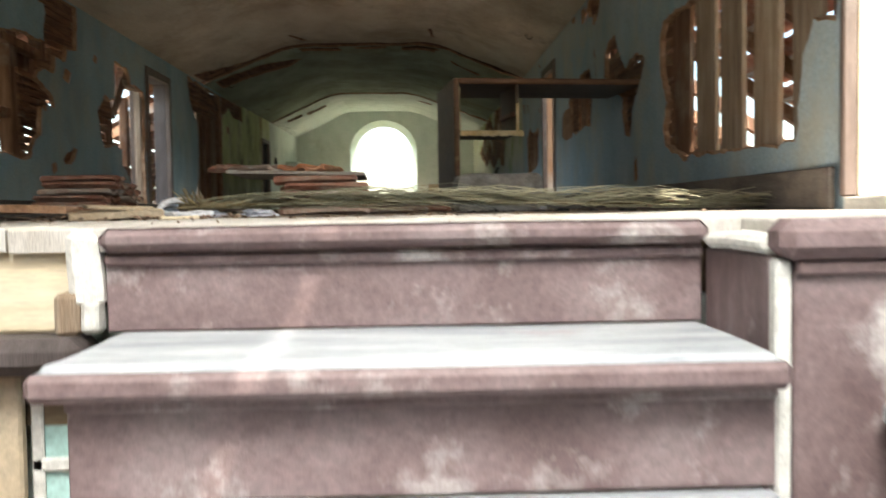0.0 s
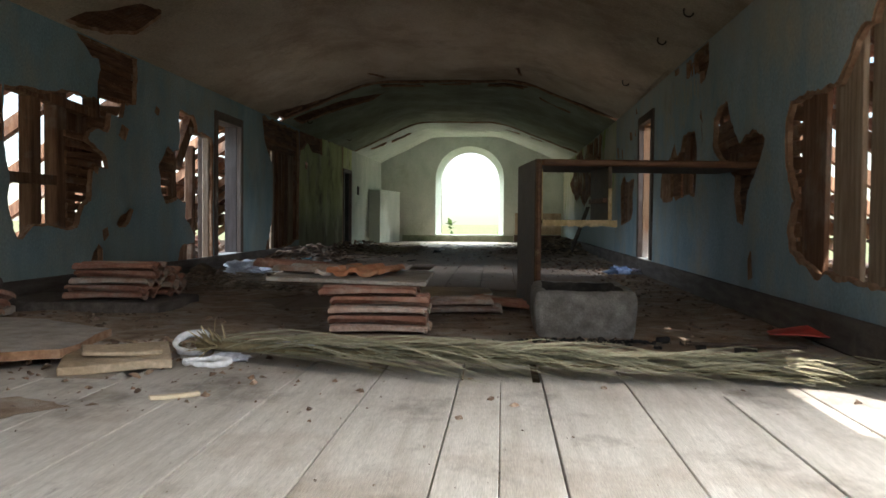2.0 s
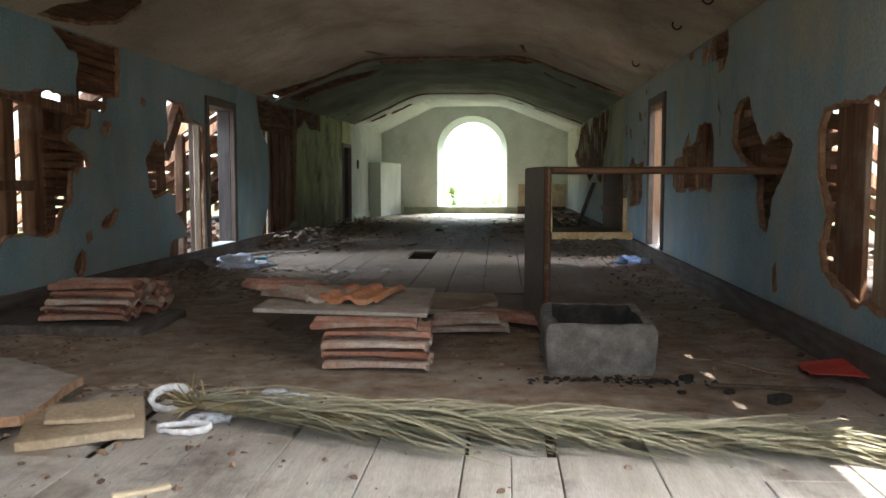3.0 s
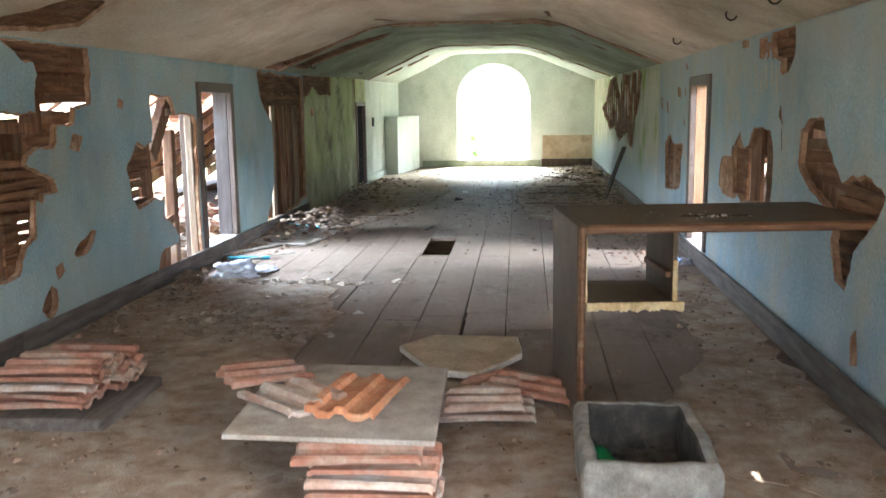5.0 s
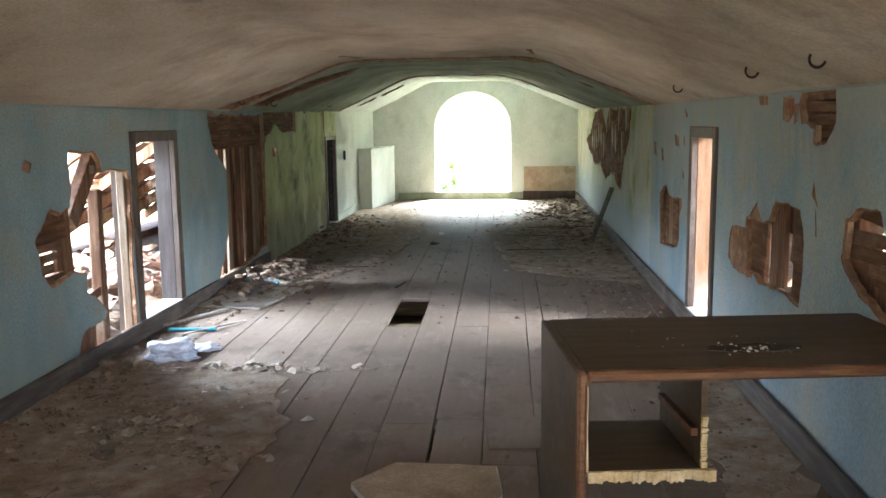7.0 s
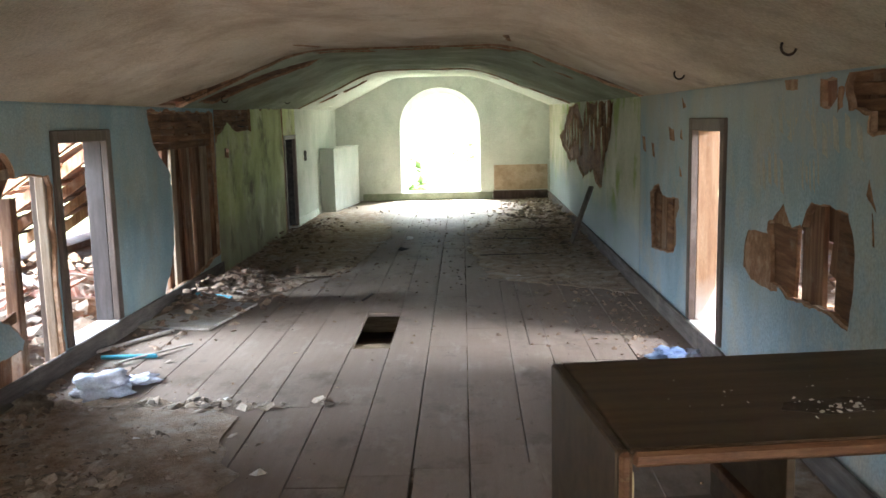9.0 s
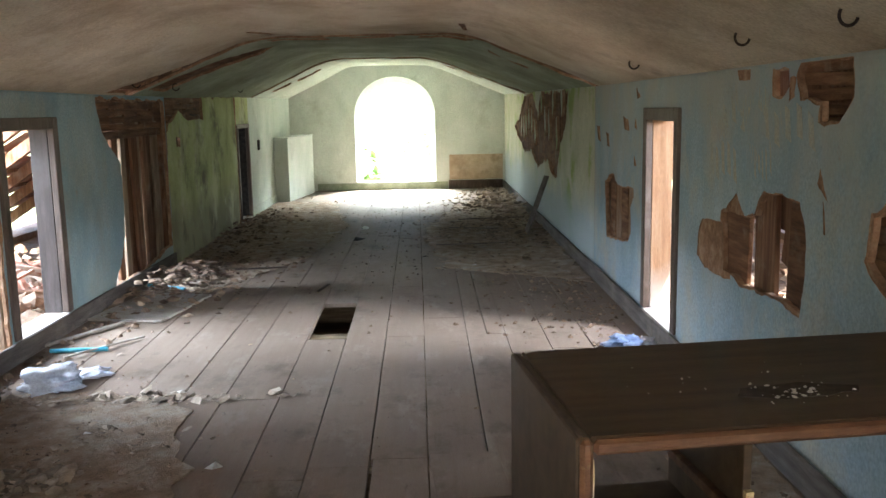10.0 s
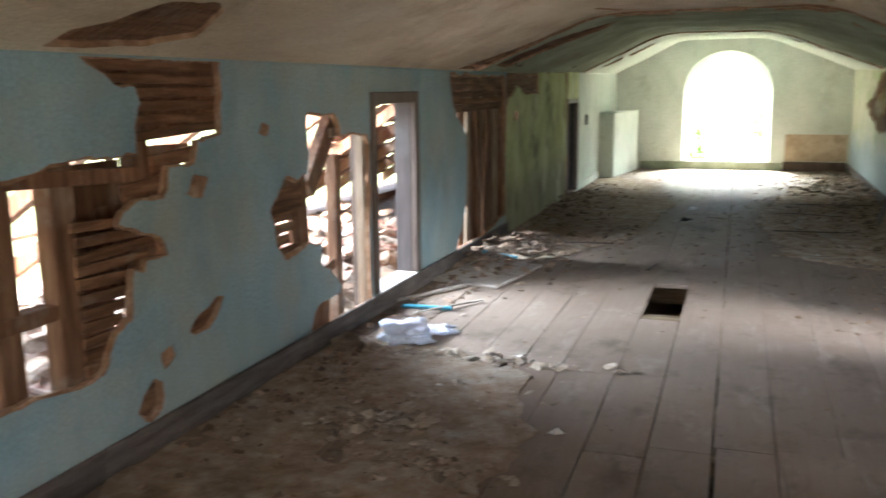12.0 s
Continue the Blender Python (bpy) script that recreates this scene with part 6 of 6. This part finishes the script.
dirt("dirt_layer", "brown earth and plaster dust over the floorboards", [(-2.16, 4.4), (-1.0, 4.2), (-0.5, 4.2), (-0.35, 5.0), (-0.9, 5.9), (-2.16, 6.0)], 0.012, M_DIRT, 2.0)
dirt("dirt_layer", "dark earth and debris over the far floorboards", [(0.5, 11.9), (1.78, 11.0), (1.78, 19.4), (0.9, 17.6), (0.3, 14.4)], 0.018, M_DIRT, 3.0)
dirt("dirt_layer", "dark earth and debris over the far floorboards", [(-2.16, 10.9), (-1.5, 11.0), (-0.9, 12.6), (-0.7, 15.0), (-1.2, 18.0), (-2.16, 18.3)], 0.018, M_DIRT, 4.0)
dirt("dirt_layer", "brown dust over the boards behind the desk", [(0.9, 5.2), (1.78, 4.4), (1.78, 8.6), (1.45, 8.2), (1.35, 6.4)], 0.008, M_DIRT, 5.0)
dirt("dirt_layer", "brown dust around the tile stack", [(-0.6, 4.15), (0.5, 4.0), (1.5, 4.05), (1.75, 4.6), (0.7, 5.4), (0.2, 5.9), (-0.6, 5.6)], 0.005, M_DIRT, 6.0)
litter("rubble_heap", "heap of plaster and lath rubble under the torn bay", "rubble", [(-1.85, 11.3, 0.5, 1.3, 630, 0.012, 0.0682, 0.18), (-1.6, 12.2, 0.8, 1.6, 450, 0.009, 0.0434, 0.08), (-1.9, 14.9, 0.5, 2.4, 480, 0.012, 0.0558, 0.14)], M_RUBBLE, 0.0, 11, flat=(0.18, 0.6))
litter("rubble_heap", "heap of dark plaster rubble along the mouldy wall", "rubble", [(1.45, 16.2, 0.6, 3.2, 930, 0.012, 0.0744, 0.22), (1.2, 14.0, 0.9, 2.6, 630, 0.009, 0.0434, 0.06), (0.7, 15.5, 1.0, 3.0, 450, 0.006, 0.0372, 0.03), (1.5, 19.2, 0.5, 1.0, 240, 0.012, 0.0496, 0.1)], M_RUBBLE_D, 0.0, 12, flat=(0.15, 0.5))
litter("rubble_scatter", "scattered pale plaster crumbs and flakes", "rubble", [(-1.5, 7.2, 0.8, 1.3, 1500, 0.002, 0.012, 0.006), (-1.98, 7.9, 0.25, 1.6, 300, 0.006, 0.04, 0.03)], M_RUBBLE, 0.004, 13)
litter("plaster_flakes", "pale flat plaster flakes over the dirt", "rubble", [(-1.05, 6.75, 0.35, 0.16, 130, 0.008, 0.05, 0.012), (-1.35, 7.1, 0.4, 0.25, 150, 0.008, 0.06, 0.012), (-1.6, 7.5, 0.5, 0.9, 420, 0.004, 0.03, 0.008), (-1.3, 8.15, 0.8, 0.12, 150, 0.008, 0.06, 0.012), (-1.15, 7.6, 0.35, 0.3, 110, 0.004, 0.04, 0.008)], M_FLAKE, 0.006, 23, flat=(0.10, 0.35))
litter("rubble_scatter", "scattered plaster crumbs round the tile stacks", "rubble", [(-1.5, 4.9, 1.2, 0.7, 480, 0.0024, 0.0248, 0.01), (-1.0, 3.55, 1.4, 0.5, 330, 0.0024, 0.0217, 0.012), (0.3, 5.2, 0.9, 0.9, 390, 0.0018, 0.0186, 0.008), (-0.75, 4.12, 0.5, 0.2, 135, 0.006, 0.0279, 0.02)], M_RUBBLE, 0.0, 14)
litter("rubble_scatter", "crumbs along the skirting", "rubble", [(1.55, 7.2, 0.35, 3.0, 630, 0.003, 0.0248, 0.012), (1.45, 10.3, 0.6, 1.8, 630, 0.0036, 0.031, 0.015), (-2.0, 10.2, 0.3, 1.2, 240, 0.0048, 0.031, 0.02)], M_RUBBLE, 0.0, 15)
litter("rubble_scatter", "fine crumbs over the far floorboards", "rubble", [(-0.2, 14.4, 2.4, 4.2, 1500, 0.004, 0.024, 0.0), (-0.2, 18.8, 2.8, 1.4, 300, 0.004, 0.03, 0.0)], M_RUBBLE_D, 0.0, 16)
litter("crumbs", "fine crumbs over the floorboards", "crumbs", [(-0.2, 8.5, 2.4, 6.0, 800, 0.0012, 0.006, 0.0), (0.0, 2.9, 2.2, 1.4, 240, 0.0012, 0.005, 0.0)], M_RUBBLE, 0.0, 17)

# ---- eave space: fallen tiles and heaps outside the torn walls ----
rng = random.Random(5)
for i in range(46):
    ob = new("roof_tile", TILES[i % 2])
    ob.matrix_world = pose(-2.75 - 1.4 * rng.random(), 4.2 + 7.5 * rng.random(), 0.02 + 0.22 * rng.random(), rng.uniform(-25, 25), rng.uniform(-25, 25), rng.uniform(0, 360))
    tagged(ob, "fallen terracotta roof tile in the eave space", "roof tile", "fallen eave tiles")
bm = bmesh.new()
for i in range(900):
    y = rng.uniform(3.5, 13)
    chip(bm, (-2.5 - 2.2 * rng.random(), y, -0.05 + 0.22 * rng.random()), rng.uniform(0.03, 0.13), 0.6, rng)
tagged(part("eave_rubble", bm, M_RUBBLE), "pale rubble heap in the eave space", "rubble", kind="stuff")
bm = bmesh.new()
for i in range(500):
    chip(bm, (2.2 + 2.0 * rng.random(), rng.uniform(2.0, 12), -0.05 + 0.15 * rng.random()), rng.uniform(0.03, 0.12), 0.6, rng)
tagged(part("eave_rubble", bm, M_RUBBLE), "pale rubble in the eave space beyond the doorway", "rubble", kind="stuff")


# ---- greenery outside the arched window ----
def shrub(x, y, z, r, h, count, name, label, category, seed):
    rg = random.Random(seed)
    th = thing(name, (x, y, z), label, category)
    bm = bmesh.new()
    for k in range(7):
        a = rg.uniform(0, 6.28)
        p, q = Vector((x, y, z)), Vector((x + math.cos(a) * r * 0.6, y + math.sin(a) * r * 0.6, z + h * rg.uniform(0.6, 0.95)))
        for w in (0.03 * h / 2,):
            vs = [bm.verts.new(v) for v in (p + Vector((w, 0, 0)), p + Vector((-w, w, 0)), p + Vector((-w, -w, 0)), q)]
            for f in ((0, 1, 3), (1, 2, 3), (2, 0, 3)):
                bm.faces.new([vs[i] for i in f])
    part("trunk", bm, M_BARK, th)
    bm = bmesh.new()
    for k in range(count):
        d = Vector((rg.gauss(0, 1), rg.gauss(0, 1), rg.gauss(0, 1))).normalized() * rg.random() ** 0.4
        w = 0.75 + 0.5 * noise.noise(d * 2.0 + Vector((seed, 0, 0)))
        c = Vector((x + d.x * r * w, y + d.y * r * w, z + h * 0.62 + d.z * h * 0.40 * w))
        s_ = rg.uniform(0.05, 0.11) * max(0.6, h / 2.5)
        m = Euler((rg.uniform(-1, 1), rg.uniform(-1, 1), rg.uniform(0, 6.28))).to_matrix()
        vs = [bm.verts.new(c + m @ Vector(v) * s_) for v in ((-1, 0, 0), (0, -0.45, 0.1), (1, 0, 0), (0, 0.45, 0.1))]
        bm.faces.new(vs)
    part("crown", bm, M_LEAF, th)


shrub(-0.95, 25.0, -5.2, 0.55, 5.6, 1300, "bush", "leafy green bush outside the arched window", "bush", 1)
for i, (x, y, r, h) in enumerate(((-9, 78, 5, 5.2), (3, 84, 6, 5.4), (12, 80, 5, 5.0), (-20, 86, 6, 5.6), (22, 90, 6, 5.4))):
    shrub(x, y, -5.2, r, h, 1300, "tree", "distant leafy tree beyond the window", "tree", 10 + i)
